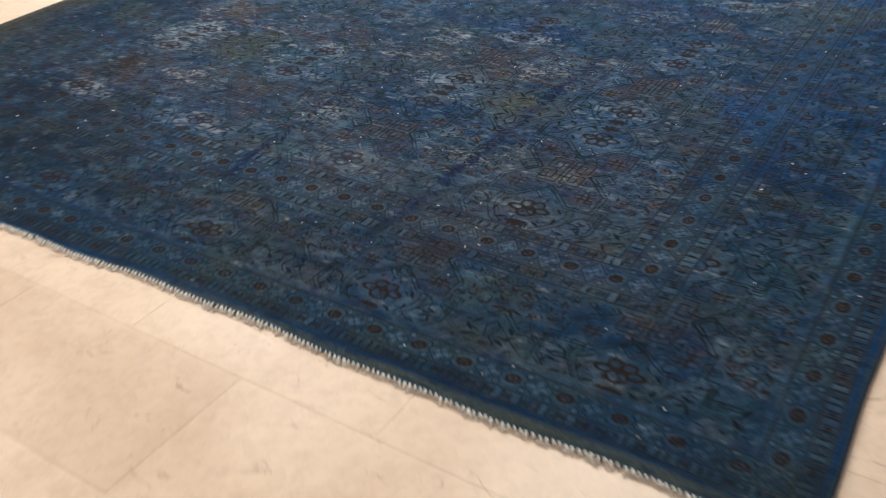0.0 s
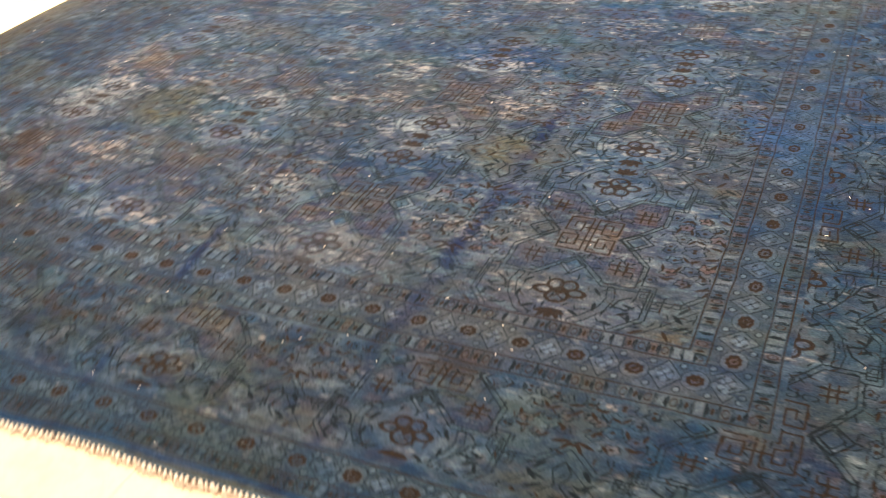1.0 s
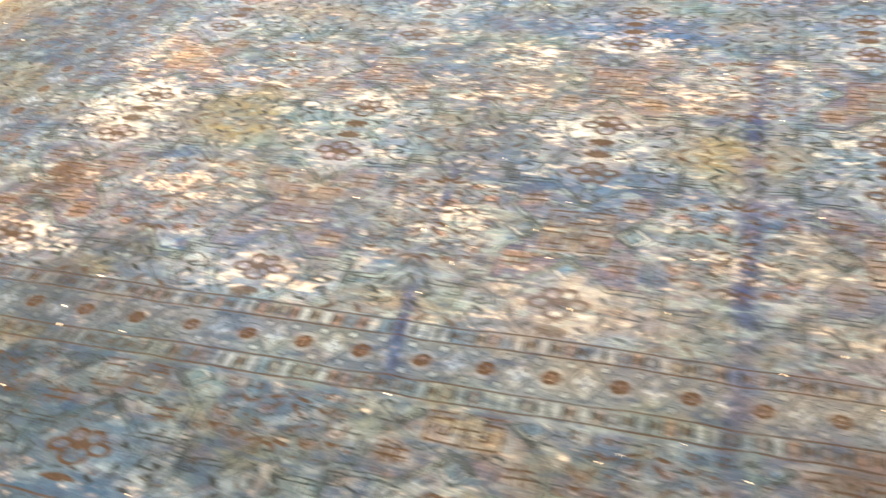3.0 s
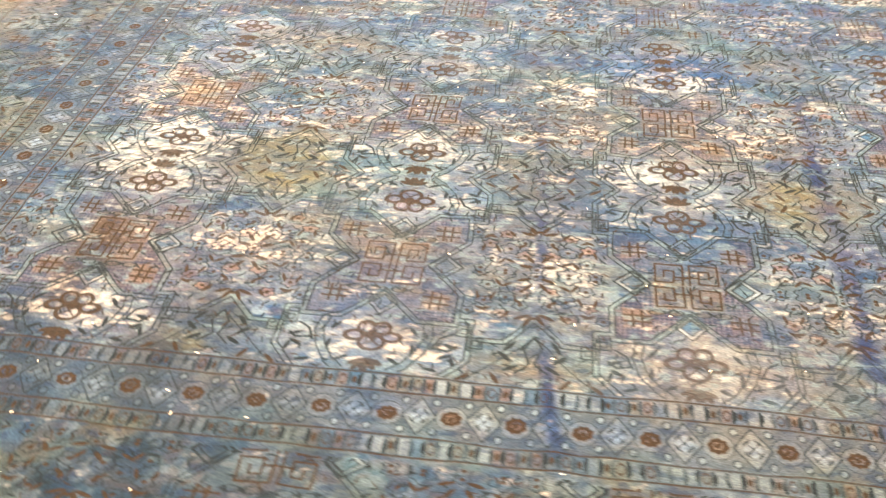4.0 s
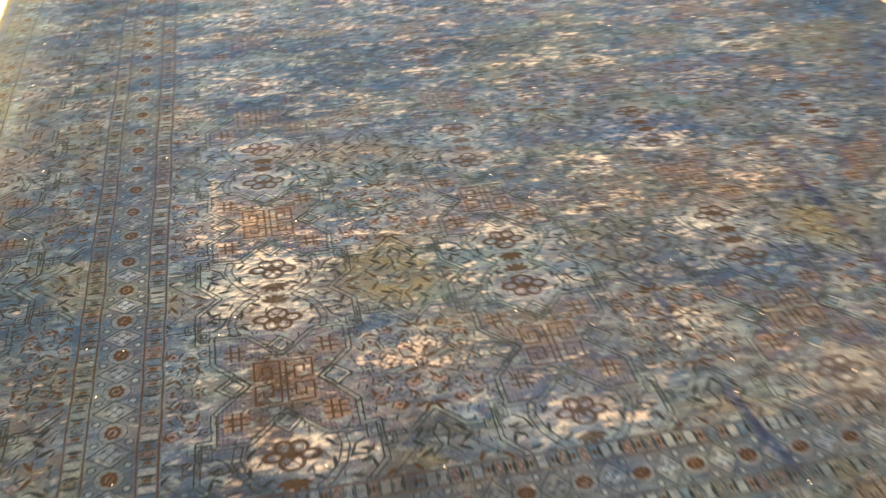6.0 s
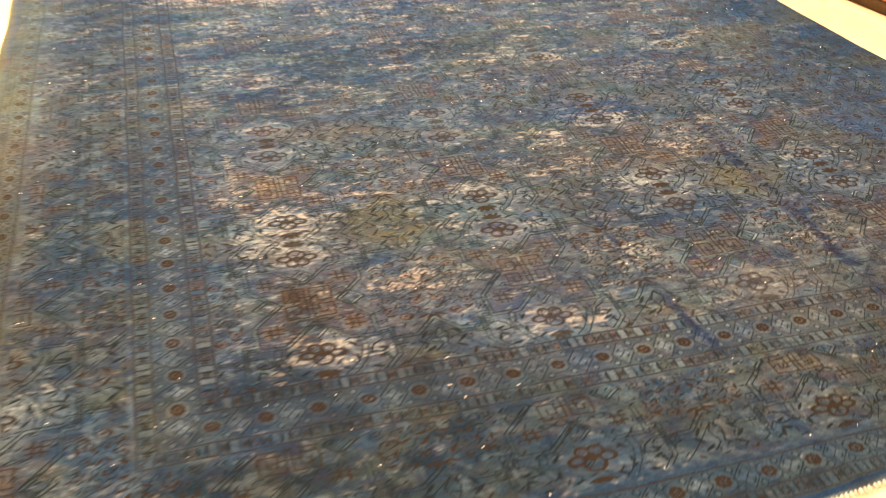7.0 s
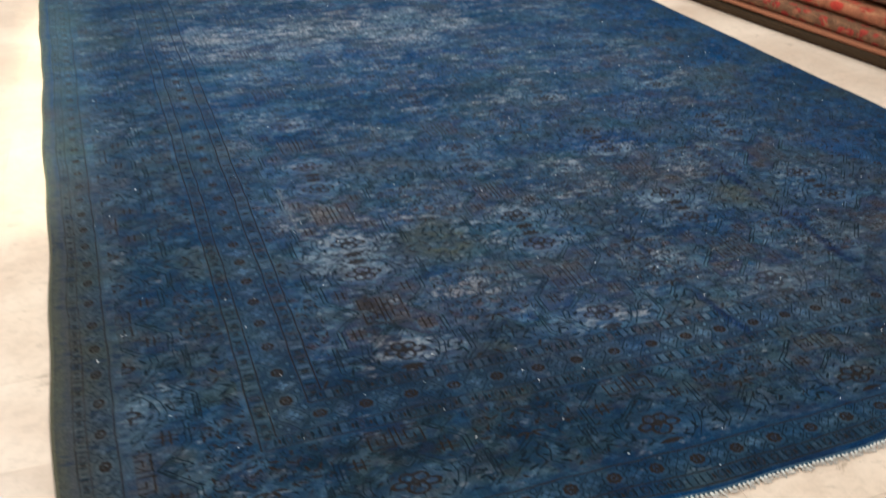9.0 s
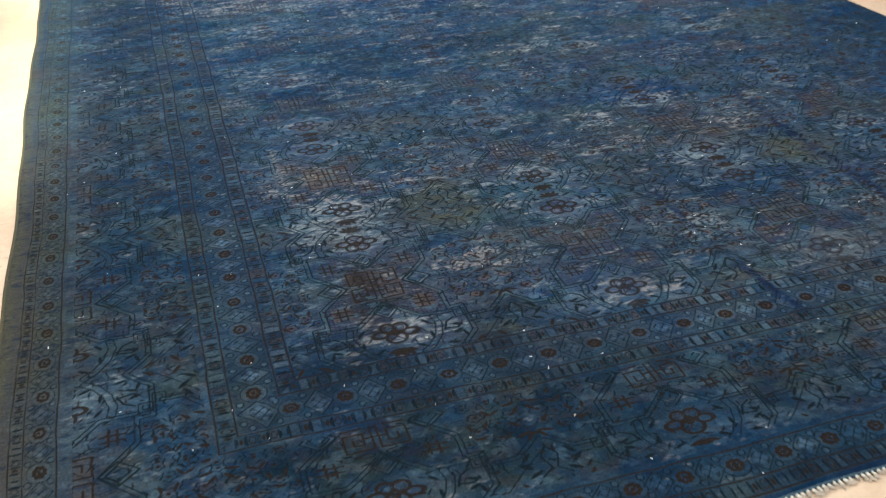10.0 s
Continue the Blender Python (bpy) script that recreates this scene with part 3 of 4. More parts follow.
    for seed, sx, sy, colour, much in ((601, 0.34, 0.20, (0.048, 0.095, 0.160), 0.50), (607, 0.30, 0.15, (0.075, 0.120, 0.120), 0.50), (613, 0.22, 0.10, (0.125, 0.110, 0.085), 0.42), (619, 0.16, 0.07, (0.034, 0.066, 0.140), 0.50), (625, 0.12, 0.05, (0.120, 0.140, 0.165), 0.40)):
        sheet.lay(np.clip((fractal(x, y, sx, sy, seed, 4, 0.6) - 0.50) * 6, 0, 1) * glaze, colour, much)
    # pools of colour: fold lines full of dye, brighter blue towards one long side
    def pool(cx, cy, rx, ry, colour, much, ragged=1.0):
        q = np.hypot((x - cx) / rx, (y - cy) / ry) + ragged * (cloud2 - 0.5) * 2
        sheet.lay(np.clip(1.25 - q, 0, 1), colour, much)
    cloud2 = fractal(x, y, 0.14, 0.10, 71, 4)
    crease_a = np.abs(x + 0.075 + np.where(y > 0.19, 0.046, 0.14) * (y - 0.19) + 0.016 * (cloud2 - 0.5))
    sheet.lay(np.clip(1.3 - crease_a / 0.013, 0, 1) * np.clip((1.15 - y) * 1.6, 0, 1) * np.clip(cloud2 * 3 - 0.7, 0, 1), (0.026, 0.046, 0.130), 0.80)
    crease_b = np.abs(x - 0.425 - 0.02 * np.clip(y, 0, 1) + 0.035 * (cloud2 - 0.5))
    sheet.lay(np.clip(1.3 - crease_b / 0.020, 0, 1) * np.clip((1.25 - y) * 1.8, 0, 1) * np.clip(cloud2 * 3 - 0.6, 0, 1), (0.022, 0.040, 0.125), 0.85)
    # the broad near-black patches darken the near left part of the rug
    for cx, cy, rx, ry, col, much in (
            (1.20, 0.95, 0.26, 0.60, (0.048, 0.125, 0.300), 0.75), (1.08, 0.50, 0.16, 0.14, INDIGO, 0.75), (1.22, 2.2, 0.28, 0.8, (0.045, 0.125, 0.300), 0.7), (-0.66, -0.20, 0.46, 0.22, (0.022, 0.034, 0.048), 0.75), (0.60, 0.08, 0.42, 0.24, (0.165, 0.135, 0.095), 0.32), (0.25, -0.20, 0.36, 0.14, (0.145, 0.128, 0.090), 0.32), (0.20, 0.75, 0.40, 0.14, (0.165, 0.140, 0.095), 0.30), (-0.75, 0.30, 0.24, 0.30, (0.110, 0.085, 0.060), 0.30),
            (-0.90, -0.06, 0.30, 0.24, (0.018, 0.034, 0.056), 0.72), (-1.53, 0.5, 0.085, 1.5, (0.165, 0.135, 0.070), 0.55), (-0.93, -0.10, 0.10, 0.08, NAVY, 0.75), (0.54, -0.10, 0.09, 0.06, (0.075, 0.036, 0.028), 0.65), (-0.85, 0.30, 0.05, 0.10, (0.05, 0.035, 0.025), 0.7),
            (-1.02, 0.10, 0.10, 0.14, NAVY, 0.4), (-1.12, 0.95, 0.12, 0.40, (0.030, 0.060, 0.120), 0.35), (-0.35, -0.395, 0.9, 0.03, NAVY, 0.6),
            (0.9, -0.40, 0.6, 0.025, NAVY, 0.5), (-0.60, 0.62, 0.11, 0.09, OLIVE, 0.6), (-0.09, 0.62, 0.10, 0.08, OLIVE, 0.45),
            (0.40, 0.60, 0.10, 0.08, (0.16, 0.13, 0.06), 0.5), (-0.12, 2.22, 0.45, 0.10, INDIGO, 0.5), (0.3, 1.35, 0.4, 0.12, INDIGO, 0.45),
            (-0.2, 1.7, 0.5, 0.10, NAVY, 0.4), (0.10, 1.10, 0.25, 0.06, INDIGO, 0.45), (-1.36, 0.62, 0.14, 0.30, (0.035, 0.075, 0.13), 0.5),
            # first two: orange lamp light on the left border, painted as rust patches
            (-1.45, 1.25, 0.14, 0.10, RUST, 0.35), (-1.45, 1.9, 0.14, 0.14, RUST, 0.3), (-1.40, 0.10, 0.08, 0.13, (0.34, 0.36, 0.28), 0.55),
            (0.2, 0.14, 0.16, 0.07, SAND, 0.35), (-0.85, 0.85, 0.11, 0.06, SAND, 0.5), (1.30, -0.36, 0.09, 0.09, OLIVE, 0.6)):
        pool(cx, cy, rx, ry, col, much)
    for seed, colour, much in ((301, (0.130, 0.110, 0.140), 0.15), (307, SAND, 0.10), (313, (0.040, 0.095, 0.185), 0.24), (325, NAVY, 0.15)):
        sheet.lay(np.clip((fractal(x, y, 0.075, 0.040, seed, 4, 0.6) - 0.52) * 6, 0, 1), colour, much)
    sheet.lay(np.clip((d - 0.02) / 0.10, 0, 1) * step(d, 0.40), (0.066, 0.128, 0.160), 0.16)
    border = np.clip((d + 0.05) / 0.10, 0, 1) * step(d, 0.40)
    sheet.lay(np.clip((fractal(x, y, 0.13, 0.10, 401, 3) - 0.50) * 6, 0, 1) * border, (0.105, 0.118, 0.075), 0.42)
    sheet.lay(np.clip((fractal(x, y, 0.10, 0.08, 407, 3) - 0.54) * 7, 0, 1) * border, (0.120, 0.165, 0.180), 0.30)
    sheet.lay(np.clip((fractal(x, y, 0.12, 0.09, 413, 3) - 0.55) * 7, 0, 1) * border, (0.032, 0.075, 0.155), 0.32)
    sheet.c *= (1 - 0.13 * np.clip((d - 0.02) / 0.10, 0, 1))[..., None]
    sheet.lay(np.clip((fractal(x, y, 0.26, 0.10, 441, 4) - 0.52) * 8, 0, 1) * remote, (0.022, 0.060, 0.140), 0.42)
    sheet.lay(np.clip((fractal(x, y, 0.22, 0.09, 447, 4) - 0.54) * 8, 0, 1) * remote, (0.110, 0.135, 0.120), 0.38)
    # contrast of old dyes under the blue overdye
    for seed, colour, much in ((501, (0.200, 0.240, 0.240), 0.26), (507, (0.028, 0.055, 0.115), 0.32), (513, RUST, 0.16)):
        sheet.lay(np.clip((fractal(x, y, 0.034, 0.026, seed, 3, 0.6) - 0.55) * 9, 0, 1) * border * (d > 0.07) * (d < 0.30), colour, much)
    gap = np.clip(np.minimum(sheet.ink["dark"], sheet.ink["brown"]) / 0.003, 0, 1)
    lum = sheet.c @ np.array((0.3, 0.5, 0.2), np.float32)
    ink = np.clip((lum - 0.050) / 0.065, 0, 1)
    sheet.c *= (np.clip(lum / 0.095, 0.2, 3.0) ** 0.50)[..., None]
    sheet.c *= np.array((0.336, 0.386, 0.535), np.float32)
    grey = (sheet.c @ np.array((0.3, 0.5, 0.2), np.float32))[..., None]
    sheet.c = np.clip(grey + 1.18 * (sheet.c - grey), 0.0015, 1)
    # thinly dyed outer edges keep their old olive
    sheet.lay(np.clip((-1.36 - x) / 0.18, 0, 1) * np.clip(0.2 + 1.5 * cloud2, 0, 1) * np.clip(1.25 - 0.6 * y, 0.3, 1), (0.066, 0.058, 0.034), 0.46)
    sheet.lay(np.clip((d - 0.404) / 0.010, 0, 1) * np.clip(0.5 + 2 * (cloud2 - 0.35), 0, 1), (0.050, 0.056, 0.042), 0.50)
    # wear: pile rubbed down to the pale cotton, in streaks along the weft
    streak = fractal(x, y, 0.046, 0.0170, 81, 4, 0.60)
    streak = streak * (1 - remote) + fractal(x + 0.02 * np.sin(14 * y), y, 0.085, 0.034, 85, 4, 0.62) * remote
    fleck = fractal(x, y, 0.016, 0.0065, 91, 3, 0.6)
    worn = 0.17 * field + 0.16 * remote * (x > -1.46) * (x < 1.0)
    for cx, cy, rx, ry, much in (
            (-0.86, 0.62, 0.14, 0.12, 1.0), (-0.83, 0.50, 0.10, 0.07, 0.6), (-0.82, 0.14, 0.15, 0.07, 0.66), (-0.97, 0.20, 0.05, 0.08, 0.5),
            (-0.93, 0.83, 0.12, 0.14, 0.55), (-0.88, 0.36, 0.10, 0.10, 0.45), (-0.72, 0.72, 0.16, 0.10, 0.40), (-0.35, 0.70, 0.16, 0.06, 0.42), (-0.62, 0.95, 0.25, 0.06, 0.42), (0.30, 0.80, 0.22, 0.05, 0.42), (-0.03, 0.94, 0.09, 0.10, 0.75), (-0.04, 0.32, 0.12, 0.06, 0.7), (-0.55, 0.34, 0.14, 0.06, 0.6),
            (-0.33, 0.13, 0.13, 0.05, 0.44), (0.10, 0.64, 0.16, 0.05, 0.6), (0.62, 0.66, 0.08, 0.08, 0.6), (0.17, 1.02, 0.14, 0.06, 0.6),
            (0.17, 0.11, 0.15, 0.05, 0.34), (0.66, 0.12, 0.13, 0.05, 0.40), (0.42, 0.30, 0.13, 0.06, 0.4), (0.70, 0.32, 0.18, 0.10, 0.25),
            (-0.75, 2.62, 0.50, 0.36, 0.84), (-0.15, 2.66, 0.50, 0.40, 0.80), (0.25, 2.75, 0.3, 0.15, 0.5), (-0.1, 1.55, 0.7, 0.05, 0.45),
            (-0.5, 1.30, 0.3, 0.04, 0.5), (0.5, 1.35, 0.35, 0.05, 0.35), (-0.75, 2.0, 0.3, 0.08, 0.4), (-0.4, 3.3, 0.6, 0.2, 0.45),
            (0.45, 0.95, 0.35, 0.20, 0.25), (-0.2, 0.7, 0.8, 0.3, 0.15), (-1.38, 0.10, 0.07, 0.10, 0.35), (1.10, 0.25, 0.10, 0.10, 0.25)):
        worn = np.maximum(worn, much * np.clip(1.45 - np.hypot((x - cx) / rx, (y - cy) / ry) - 0.5 * (cloud2 - 0.5), 0, 1)) if much > 0.3 else worn + much * np.clip(1 - np.hypot((x - cx) / rx, (y - cy) / ry), 0, 1)
    bare = np.clip((streak * 0.60 + fleck * 0.40 - (0.66 - 0.29 * worn) + 0.065 * (sheet.ground - 0.55)) * 6.5, 0, 1) * step(d, 0.40) * (0.35 + 0.65 * ink) * (0.35 + 0.65 * gap) * (1 - 0.60 * (1 - 0.7 * remote) * (1 - np.clip((fleck - 0.43) * 9, 0, 1)))
    scratch = np.abs(y - 1.362 - 0.035 * np.clip(x + 0.4, 0, 0.9)) + 0.004 * (fleck - 0.5)
    bare = np.maximum(bare, 0.50 * step(scratch, 0.0030, 0.004) * (x > -0.75) * (x < 0.55) * np.clip((fractal(x, y, 0.06, 0.03, 431, 2) - 0.48) * 8, 0, 1))
    bare = np.maximum(bare, 0.60 * step(np.abs(x + 0.942 + 0.030 * (fleck - 0.5)), 0.0050, 0.004) * (y > 0.76) * (y < 1.06) * np.clip((fleck - 0.35) * 8, 0, 1))
    tone = fractal(x, y, 0.20, 0.12, 101, 3)[..., None]
    rubbed = np.array((0.115, 0.175, 0.25)) * (1 - tone) + np.array((0.290, 0.260, 0.252)) * tone
    sheet.c += (bare * np.clip(0.70 + 0.28 * worn, 0, 0.95))[..., None] * (rubbed - sheet.c)
    # ragged blue flecks of uneven dye
    sheet.lay(np.clip((fractal(x, y, 0.026, 0.011, 111, 3) - 0.62) * 10, 0, 1), (0.006, 0.014, 0.045), 0.5)
    sheet.lay(np.clip((fractal(x, y, 0.024, 0.010, 121, 3) - 0.62) * 10, 0, 1), (0.060, 0.100, 0.150), 0.5 * field)
    sheet.c *= (0.82 + 0.36 * fractal(x, y, 0.012, 0.006, 131, 2))[..., None]
    # form: soft waves, fold ridges, worn places lower, the long edges slightly wavy and the far left flaring out
    z = 0.0030 * (fractal(x, y, 0.7, 0.5, 141, 2) - 0.5) - 0.0010 * bare + 0.0010 * (fleck - 0.5)
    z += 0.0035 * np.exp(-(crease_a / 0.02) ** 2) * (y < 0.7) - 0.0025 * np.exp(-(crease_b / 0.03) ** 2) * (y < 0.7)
    edge_l, edge_r = np.clip((-0.6 - x) / 0.95, 0, 1), np.clip((x - 0.6) / 0.76, 0, 1)
    gx = x - edge_l * (0.050 * (y + 0.05) + 0.004 * np.sin(4.3 * y + 0.6) * edge_l ** 6 + 0.0022 * np.sin(13 * y) * edge_l ** 8)
    gx = gx + edge_r ** 4 * (0.002 * np.sin(7 * y) + 0.0015 * np.sin(17 * y)) - edge_r * 0.012 * (y - 0.4)
    near_end = np.clip((-0.25 - y) / 0.19, 0, 1)
    gy = y + near_end ** 2 * 0.023 * np.clip((x + 0.4) / 1.3, 0, 1) + near_end ** 3 * (0.006 * np.sin(6 * x) + 0.003 * np.sin(19 * x))
    rise = np.minimum(np.minimum(x - RUG_L, RUG_R - x), np.minimum(y - RUG_N, RUG_F - y))
    z = z - 0.003 * np.clip(1 - rise / 0.012, 0, 1) ** 2
    # close the sides down to the floor with one more ring
    pad = lambda q: np.pad(q, 1, mode="edge")
    gx, gy, z = pad(gx), pad(gy), pad(z)
    z[0], z[-1], z[:, 0], z[:, -1] = FLOOR, FLOOR, FLOOR, FLOOR
    colour = np.pad(np.clip(sheet.c, 0.0015, 0.9), ((1, 1), (1, 1), (0, 0)), mode="edge")
    h, w = z.shape
    co = np.stack([gx, gy, z], -1).reshape(-1, 3).astype(np.float32)
    i = (np.arange(h - 1)[:, None] * w + np.arange(w - 1)[None]).reshape(-1)
    quads = np.stack([i, i + 1, i + w + 1, i + w], -1).astype(np.int32)
    me = bpy.data.meshes.new("woven_body")
    me.vertices.add(len(co))
    me.vertices.foreach_set("co", co.ravel())
    me.loops.add(quads.size)
    me.loops.foreach_set("vertex_index", quads.ravel())
    me.polygons.add(len(quads))
    me.polygons.foreach_set("loop_start", np.arange(0, quads.size, 4, dtype=np.int32))
    me.update(calc_edges=True)
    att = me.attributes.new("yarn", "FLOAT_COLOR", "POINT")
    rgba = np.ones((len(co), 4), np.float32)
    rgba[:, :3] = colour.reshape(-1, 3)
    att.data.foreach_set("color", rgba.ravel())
    strength = np.where(d < -0.072, line_strength, np.clip(1.35 - 0.24 * y, 0.45, 1.0)) * (1 - 0.15 * bare)
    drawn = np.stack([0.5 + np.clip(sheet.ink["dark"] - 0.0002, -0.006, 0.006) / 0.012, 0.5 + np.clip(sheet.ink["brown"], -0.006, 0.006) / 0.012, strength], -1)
    lines = np.ones((len(co), 4), np.float32)
    lines[:, :3] = np.pad(drawn, ((1, 1), (1, 1), (0, 0)), mode="edge").reshape(-1, 3)
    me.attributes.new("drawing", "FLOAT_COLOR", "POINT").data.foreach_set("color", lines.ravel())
    me.materials.append(PILE)
    me.shade_smooth()
    return me, (gx, gy)


rug = tagged(new("rug"), "worn blue overdyed wool rug with lattice pattern, white knotted fringe", "rug")
pile, (rug_x, rug_y) = rug_mesh()
part("woven_body", pile, rug)


def cord(points, radius, material, name, sides=6):
    """A tube along points."""
    v, q = [], []
    for n, p in enumerate(points):
        a, b = points[max(n - 1, 0)], points[min(n + 1, len(points) - 1)]
        t = (Vector(b) - Vector(a)).normalized()
        s = t.cross(Vector((0, 0, 1))).normalized()
        up = s.cross(t)
        v += [tuple(Vector(p) + radius * (math.cos(6.2832 * k / sides) * s + math.sin(6.2832 * k / sides) * up)) for k in range(sides)]
    for n in range(len(points) - 1):
        q += [(n * sides + k, n * sides + (k + 1) % sides, (n + 1) * sides + (k + 1) % sides, (n + 1) * sides + k) for k in range(sides)]
    return mesh_of(name, v, q, material, True)


for col in (0, -1):
    pts = [(float(rug_x[r, col]), float(rug_y[r, col]), -0.0045) for r in range(0, rug_x.shape[0], 12)]
    part("selvedge", cord(pts, 0.0044, SELVEDGE if col == 0 else SELVEDGE_BLUE, "selvedge"), rug, "olive wool overcast edge" if col == 0 else "dark blue wool overcast edge")


# fringe: knotted cotton tassels along the near end
def tassel_mesh(seed):
    rnd = random.Random(seed)
    v, q = [], []

    def blob(cx, cy, cz, rx, ry, rz):
        b = len(v)
        ring = [(1, 0, 0), (0, 1, 0), (-1, 0, 0), (0, -1, 0)]
        for k in (-0.55, 0.55):
            for px, py, _ in ring:
                v.append((cx + rx * 0.84 * px, cy + ry * k * 1.5, cz + rz * 0.84 * py))
        v.extend([(cx, cy - ry * 1.25, cz), (cx, cy + ry * 1.25, cz)])
        for k in range(4):
            m = (k + 1) % 4
            q.extend([(b + k, b + m, b + 4 + m, b + 4 + k), (b + m, b + k, b + 8), (b + 4 + k, b + 4 + m, b + 9)])

    blob(0, -0.0035, 0.0008, 0.0040, 0.0036, 0.0042)
    for k in range(12):
        a = rnd.uniform(-1.45, 1.45)
        ln, w = rnd.uniform(0.004, 0.0110), rnd.uniform(0.0014, 0.0030)
        x0, x1 = rnd.uniform(-0.002, 0.002), rnd.uniform(-0.002, 0.002) + ln * math.sin(a)
        z0, z1 = 0.0, rnd.uniform(-0.0035, -0.0015)
        b = len(v)
        y1 = -0.006 - ln * math.cos(a)
        v.extend([(x0 - w, -0.006, z0), (x0 + w, -0.006, z0), (x1 + w * 0.4, y1, z1), (x1 - w * 0.4, y1, z1), (x0, -0.006, z0 + 0.002), (x1, y1, z1 + 0.0008)])
        q.extend([(b, b + 4, b + 5, b + 3), (b + 4, b + 1, b + 2, b + 5)])
    me = mesh_of("tassel", v, q, COTTON, True)
    me.materials.append(FUZZ)
    for n, face in enumerate(me.polygons):
        face.material_index = 1 if n >= 12 else 0
    return me


tassels = [tassel_mesh(n) for n in range(6)]
kilim_pts = [(float(rug_x[0, c]), float(rug_y[0, c]) + 0.0006, -0.0058) for c in range(0, rug_x.shape[1], 4)]
part("end_cord", cord(kilim_pts, 0.0040, COTTON_BLUE, "end_cord"), rug, "blue-dyed cotton end cord")
rnd = random.Random(5)
n_tassels = 288
for n in range(n_tassels):
    c = int((n + 0.5) / n_tassels * (rug_x.shape[1] - 1))
    t = part("tassel", tassels[rnd.randrange(6)], rug)
    t.matrix_basis = pose(float(rug_x[0, c]), float(rug_y[0, c]) - 0.0015, -0.0055, 0, 0, rnd.uniform(8, 34)) @ Matrix.Diagonal((rnd.uniform(0.75, 1.25), rnd.uniform(0.6, 1.25), rnd.uniform(0.7, 1.2), 1))


# lint and broken fibres caught in the pile
def lint_mesh():
    r = random.Random(17)
    v, q = [], []
    for n in range(170):
        cx = r.uniform(RUG_L + 0.05, RUG_R - 0.05)
        cy = r.uniform(RUG_N + 0.03, 1.3) if n % 3 else r.uniform(1.0, 3.6)
        a, ln, w = r.uniform(0, 6.28), r.uniform(0.0008, 0.0028), r.uniform(0.0004, 0.0009)
        dx, dy = math.cos(a), math.sin(a)
        b, z = len(v), 0.0028
        for s in (-1, 1):
            for o in (-1, 0, 1):
                v.append((cx + s * ln * dx - o * w * dy, cy + s * ln * dy + o * w * dx, z + 0.0011 * (o == 0) + 0.0006 * s))
        q.extend([(b, b + 1, b + 4, b + 3), (b + 1, b + 2, b + 5, b + 4), (b, b + 3, b + 5, b + 2)])
    return mesh_of("lint", v, q, LINT)


tagged(new("lint", lint_mesh()), "tiny white lint specks lying on the blue rug", "lint", kind="stuff")
# ---- stacks of folded carpets beside the rug ----
def folded_carpet(name, a, b, back, z0, z1, material, seed, bulge=0.02, wave=0.012, droop=None, stations=72):
    """A folded carpet: a rounded fold runs from a to b (x, y) on the side away from `back` (unit vector into the stack, times its depth)."""
    rnd = random.Random(seed)
    ph = [rnd.uniform(0, 6.28) for _ in range(6)]
    ax, ay, bx, by = a[0], a[1], b[0], b[1]
    v, q = [], []
    ring = []
    h = z1 - z0
    for k in range(9):
        ang = -math.pi / 2 + math.pi * k / 8
        ring.append((bulge * (1 - math.cos(ang)), 0.5 + 0.5 * math.sin(ang)))
    ring = [(1.0, 0.0), (0.5, 0.0), (0.15, 0.0)] + ring + [(0.08, 1.0), (0.15, 1.0), (0.3, 1.0), (0.5, 1.0), (0.75, 1.0), (1.0, 1.0)]
    for n in range(stations + 1):
        s = n / stations
        cx, cy = ax + (bx - ax) * s, ay + (by - ay) * s
        wob = wave * (math.sin(5 * s + ph[0]) + 0.5 * math.sin(13 * s + ph[1]) + 0.25 * math.sin(31 * s + ph[2]))
        top = 0.10 * h * (math.sin(7 * s + ph[3]) + 0.5 * math.sin(19 * s + ph[4]))
        low = (droop(s) if droop else 0.0)
        for m, (dep, up) in enumerate(ring):
            off = dep + wob * (1 - min(dep, 1))
            ripple = 0.05 * h * math.sin(40 * dep + 9 * s + ph[5]) * (1 if m > 11 else 0)
            v.append((cx + back[0] * off, cy + back[1] * off, z0 + low * up + (h + top) * up * (1 if dep < 0.9 else 1) + ripple))
    w = len(ring)
    for n in range(stations):
        for m in range(w - 1):
            q.append((n * w + m, n * w + m + 1, (n + 1) * w + m + 1, (n + 1) * w + m))
        q.append((n * w + w - 1, n * w, (n + 1) * w, (n + 1) * w + w - 1))
    q += [tuple(range(w))[::-1], tuple(stations * w + m for m in range(w))]
    return mesh_of(name, v, q, material, True)


def carpet(label, me):
    return tagged(new("folded_carpet", me), label, "carpet", group="stacked carpets")


FELT = plain_material("dark_brown_wool", (0.038, 0.024, 0.011), 0.95, 220, 0.5)
TAN = plain_material("tan_orange_wool", (0.25, 0.105, 0.045), 0.95, 200, 0.35)
MADDER = patterned_material("madder_floral_wool", (0.150, 0.082, 0.040), (0.25, 0.038, 0.022), (0.24, 0.125, 0.055), 1.9, 0.8)
CORAL = patterned_material("coral_floral_wool", (0.32, 0.130, 0.055), (0.36, 0.045, 0.020), (0.40, 0.22, 0.10), 1.2, 0.7)
TAUPE = patterned_material("taupe_wool", (0.200, 0.132, 0.076), (0.135, 0.088, 0.050), (0.24, 0.16, 0.095), 2.2, 0.5)
GREYRUG = patterned_material("grey_green_floral_wool", (0.15, 0.12, 0.085), (0.075, 0.075, 0.055), (0.30, 0.22, 0.14), 1.6)

# the right stack's front runs a little askew
def right_line(y, back=0.0):
    return (1.673 - (y - 1.64) * 0.1224 + back, y)


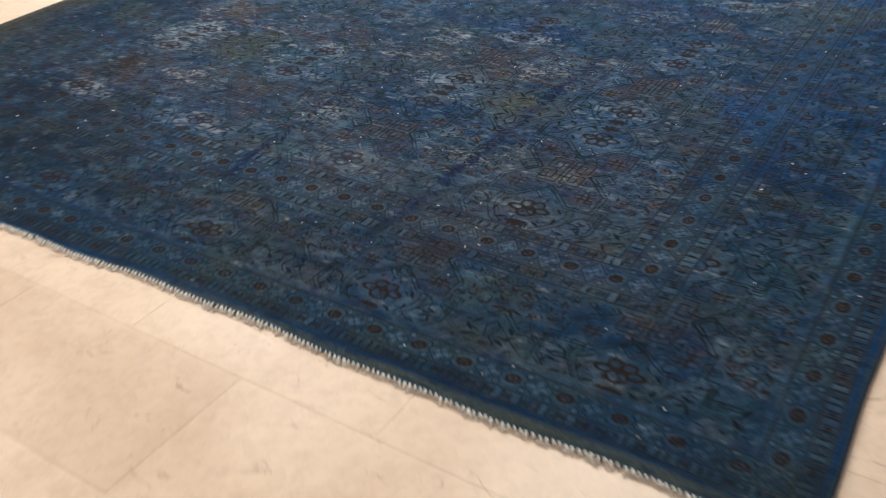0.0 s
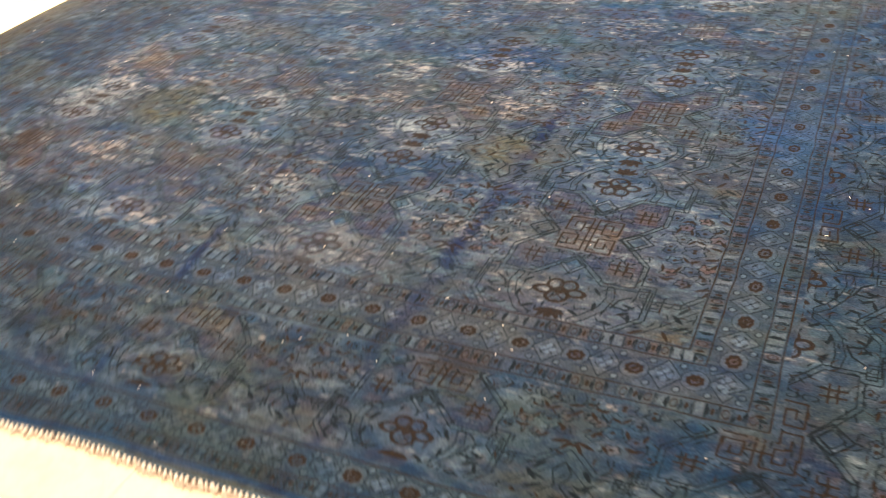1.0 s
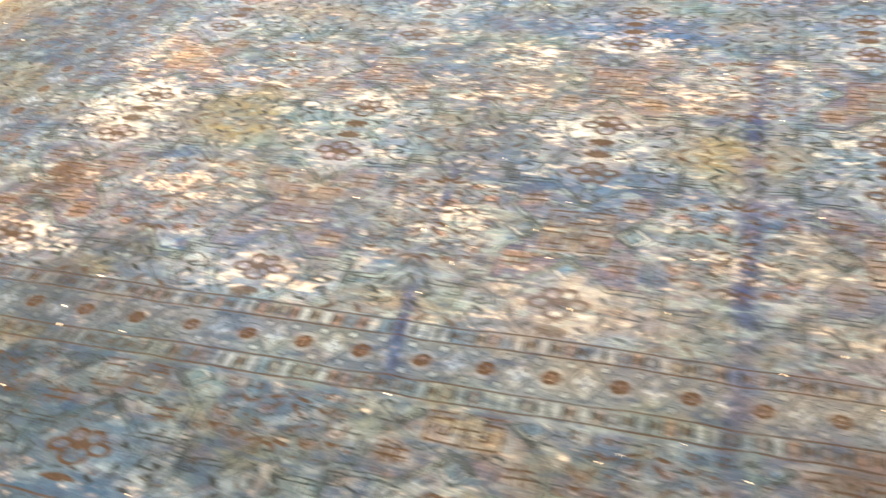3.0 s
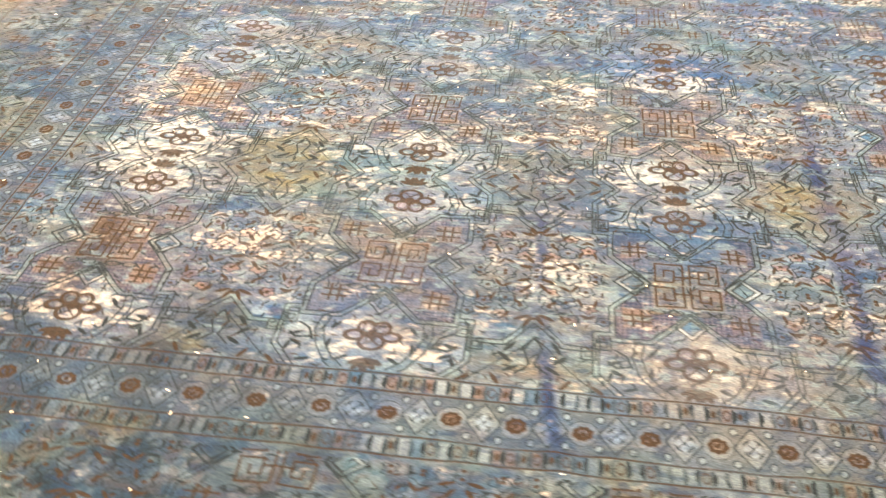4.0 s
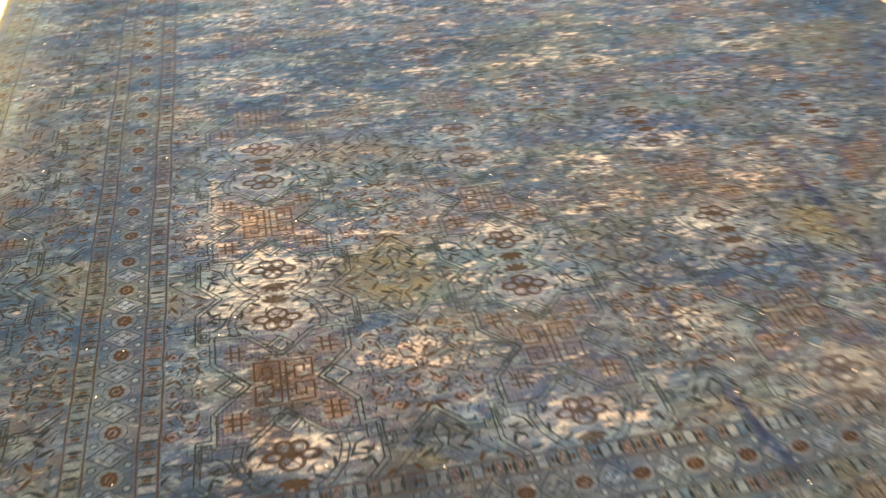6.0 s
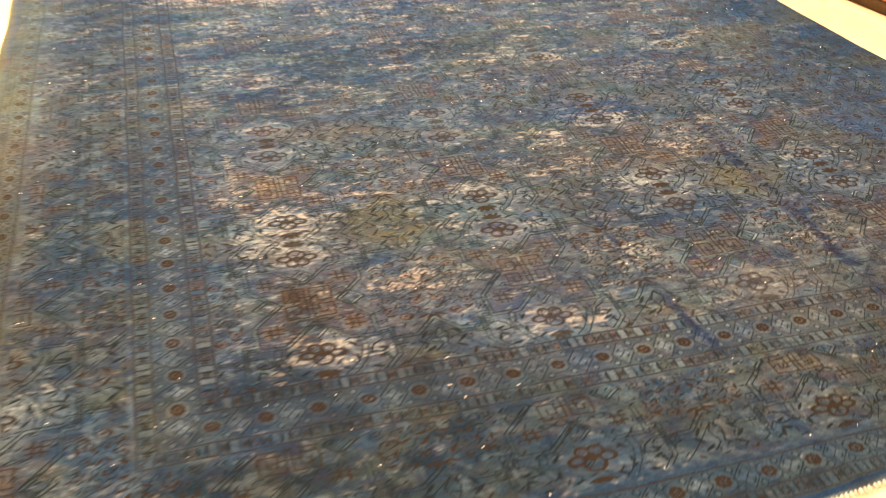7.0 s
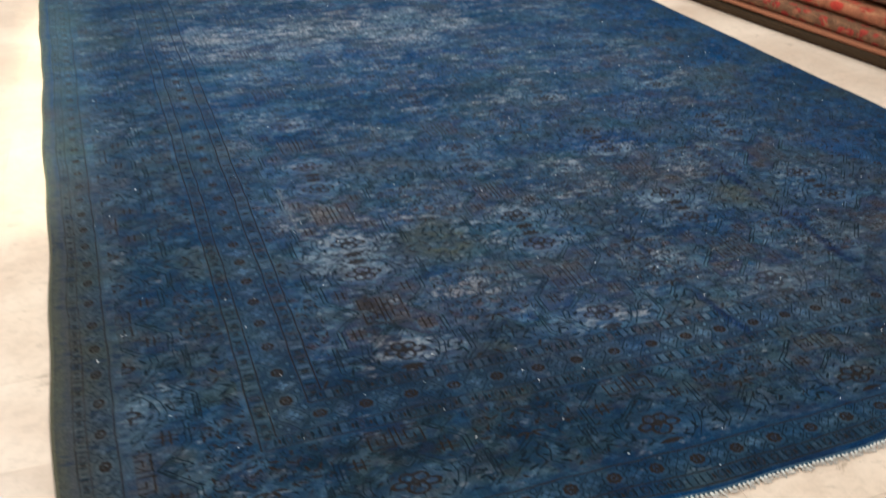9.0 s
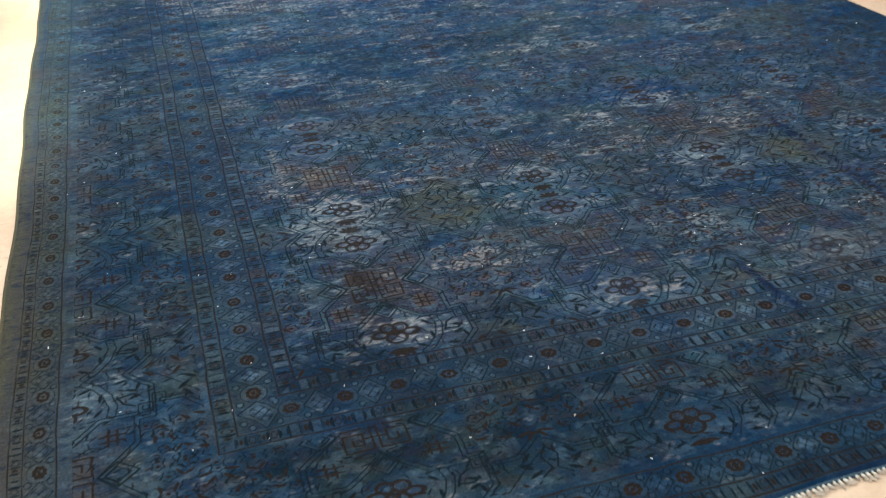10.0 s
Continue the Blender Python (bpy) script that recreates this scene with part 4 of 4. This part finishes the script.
back_r = (0.9926 * 1.3, 0.1215 * 1.3)
carpet("dark brown folded carpet at the bottom of a stack", folded_carpet("folded_carpet", right_line(0.3), right_line(4.9), back_r, FLOOR, 0.040, FELT, 1, 0.012, 0.004))
carpet("thin tan orange folded carpet in a stack", folded_carpet("folded_carpet", right_line(0.3, 0.008), right_line(4.9, 0.008), back_r, 0.041, 0.062, TAN, 2, 0.008, 0.004))
carpet("olive and red floral folded carpet in a stack", folded_carpet("folded_carpet", right_line(0.3, 0.020), right_line(4.9, 0.020), back_r, 0.064, 0.122, MADDER, 3, 0.022, 0.006))
ROLL = carpet("orange red floral rolled carpet end with white edge", folded_carpet("folded_carpet", right_line(2.46, 0.040), right_line(4.9, 0.040), back_r, 0.126, 0.178, CORAL, 4, 0.020, 0.006))
carpet("coral red floral folded carpet in a stack", folded_carpet("folded_carpet", right_line(0.3, 0.050), right_line(2.40, 0.085), back_r, 0.126, 0.192, CORAL, 5, 0.024, 0.008))
carpet("taupe wrinkled folded carpet on top of a stack", folded_carpet("folded_carpet", right_line(0.3, 0.13), right_line(4.9, 0.15), back_r, 0.200, 0.290, TAUPE, 6, 0.050, 0.016))

# white-bound end of the roll, with its dark inside
END_WHITE = plain_material("white_binding", (0.70, 0.68, 0.64), 0.9, 200, 0.15)
END_DARK = plain_material("dark_wool_back", (0.015, 0.014, 0.016), 0.95, 200, 0.3)


def roll_end(cx, cy, cz):
    """A U-shaped binding round the folded end of a carpet."""
    pts = [(0.055 - 0.055 * math.sin(math.pi * k / 10), 0.026 * math.cos(math.pi * k / 10)) for k in range(11)]
    v, q = [], []
    for dep, up in pts:
        for s, w in ((0, 1.0), (0, 0.72), (-0.012, 0.72), (-0.012, 1.0)):
            v.append((cx + 0.055 + (dep - 0.055) * w, cy + s, cz + up * w))
    for k in range(10):
        for m in range(4):
            q.append((4 * k + m, 4 * k + (m + 1) % 4, 4 * k + 4 + (m + 1) % 4, 4 * k + 4 + m))
    rim = mesh_of("binding", v, q, END_WHITE, False)
    v = [(cx + 0.055 + (dep - 0.055) * 0.70, cy - 0.003, cz + up * 0.70) for dep, up in pts]
    core = mesh_of("carpet_back", v + [(x, y + 0.004, z) for x, y, z in v], [tuple(range(11)), tuple(range(21, 10, -1))] + [(k, k + 1, k + 12, k + 11) for k in range(10)], END_DARK)
    return rim, core


rim, core = roll_end(right_line(2.45, 0.036)[0], 2.452, 0.152)
part("binding", rim, ROLL, "white cotton binding")
part("carpet_back", core, ROLL, "dark carpet back")

back_l = (-1.2, 0.0)
carpet("grey green floral folded carpet at the bottom of a stack", folded_carpet("folded_carpet", (-2.055, 2.0), (-2.025, 5.2), back_l, FLOOR, 0.075, GREYRUG, 7, 0.022, 0.008))
carpet("orange red floral folded carpet in a low stack", folded_carpet("folded_carpet", (-2.090, 2.0), (-2.06, 5.2), back_l, 0.080, 0.150, CORAL, 8, 0.025, 0.010))
carpet("olive brown floral folded carpet on a low stack", folded_carpet("folded_carpet", (-2.150, 2.0), (-2.12, 5.2), back_l, 0.156, 0.250, MADDER, 9, 0.030, 0.012))

# ---- floor tiles, each a stone of its own ----
TILE_X, TILE_Y = 0.56, 0.2855


def tile_mesh():
    h, k, g, b = TILE_X / 2 - 0.00025, TILE_Y / 2 - 0.00025, FLOOR - 0.003, 0.0003
    lo = [(-h, -k, g), (h, -k, g), (h, k, g), (-h, k, g)]
    mid = [(x, y, FLOOR - b) for x, y, _ in lo]
    top = [(x * (1 - b / h), y * (1 - b / k), FLOOR) for x, y, _ in lo]
    q = [(8, 9, 10, 11)]
    for n in range(4):
        m = (n + 1) % 4
        q += [(n, m, 4 + m, 4 + n), (4 + n, 4 + m, 8 + m, 8 + n)]
    return mesh_of("tile", lo + mid + top, q, MARBLE)


stone = tile_mesh()
rest_v, rest_q = [], []
for j in range(-12, 26):
    yc = -0.545 + TILE_Y * (j + 0.5)
    if not (Y0 + 0.14 <= yc <= Y1 - 0.14):
        continue
    shift = 0.20 if j % 2 == 0 else -0.08
    for i in range(-9, 9):
        xc = shift + TILE_X * (i + 0.5)
        if not (X0 + 0.28 <= xc <= X1 - 0.28):
            continue
        if -2.6 < xc < 2.3 and -1.8 < yc < 5.4:
            part("tile", stone, floor).location = (xc, yc, 0)
        else:
            base = len(rest_v)
            rest_v += [(xc + v.co.x, yc + v.co.y, v.co.z) for v in stone.vertices]
            rest_q += [tuple(base + n for n in p.vertices) for p in stone.polygons]
tiles = part("tile", mesh_of("tile", rest_v, rest_q, MARBLE), floor)
tagged(tiles, kind="stuff")
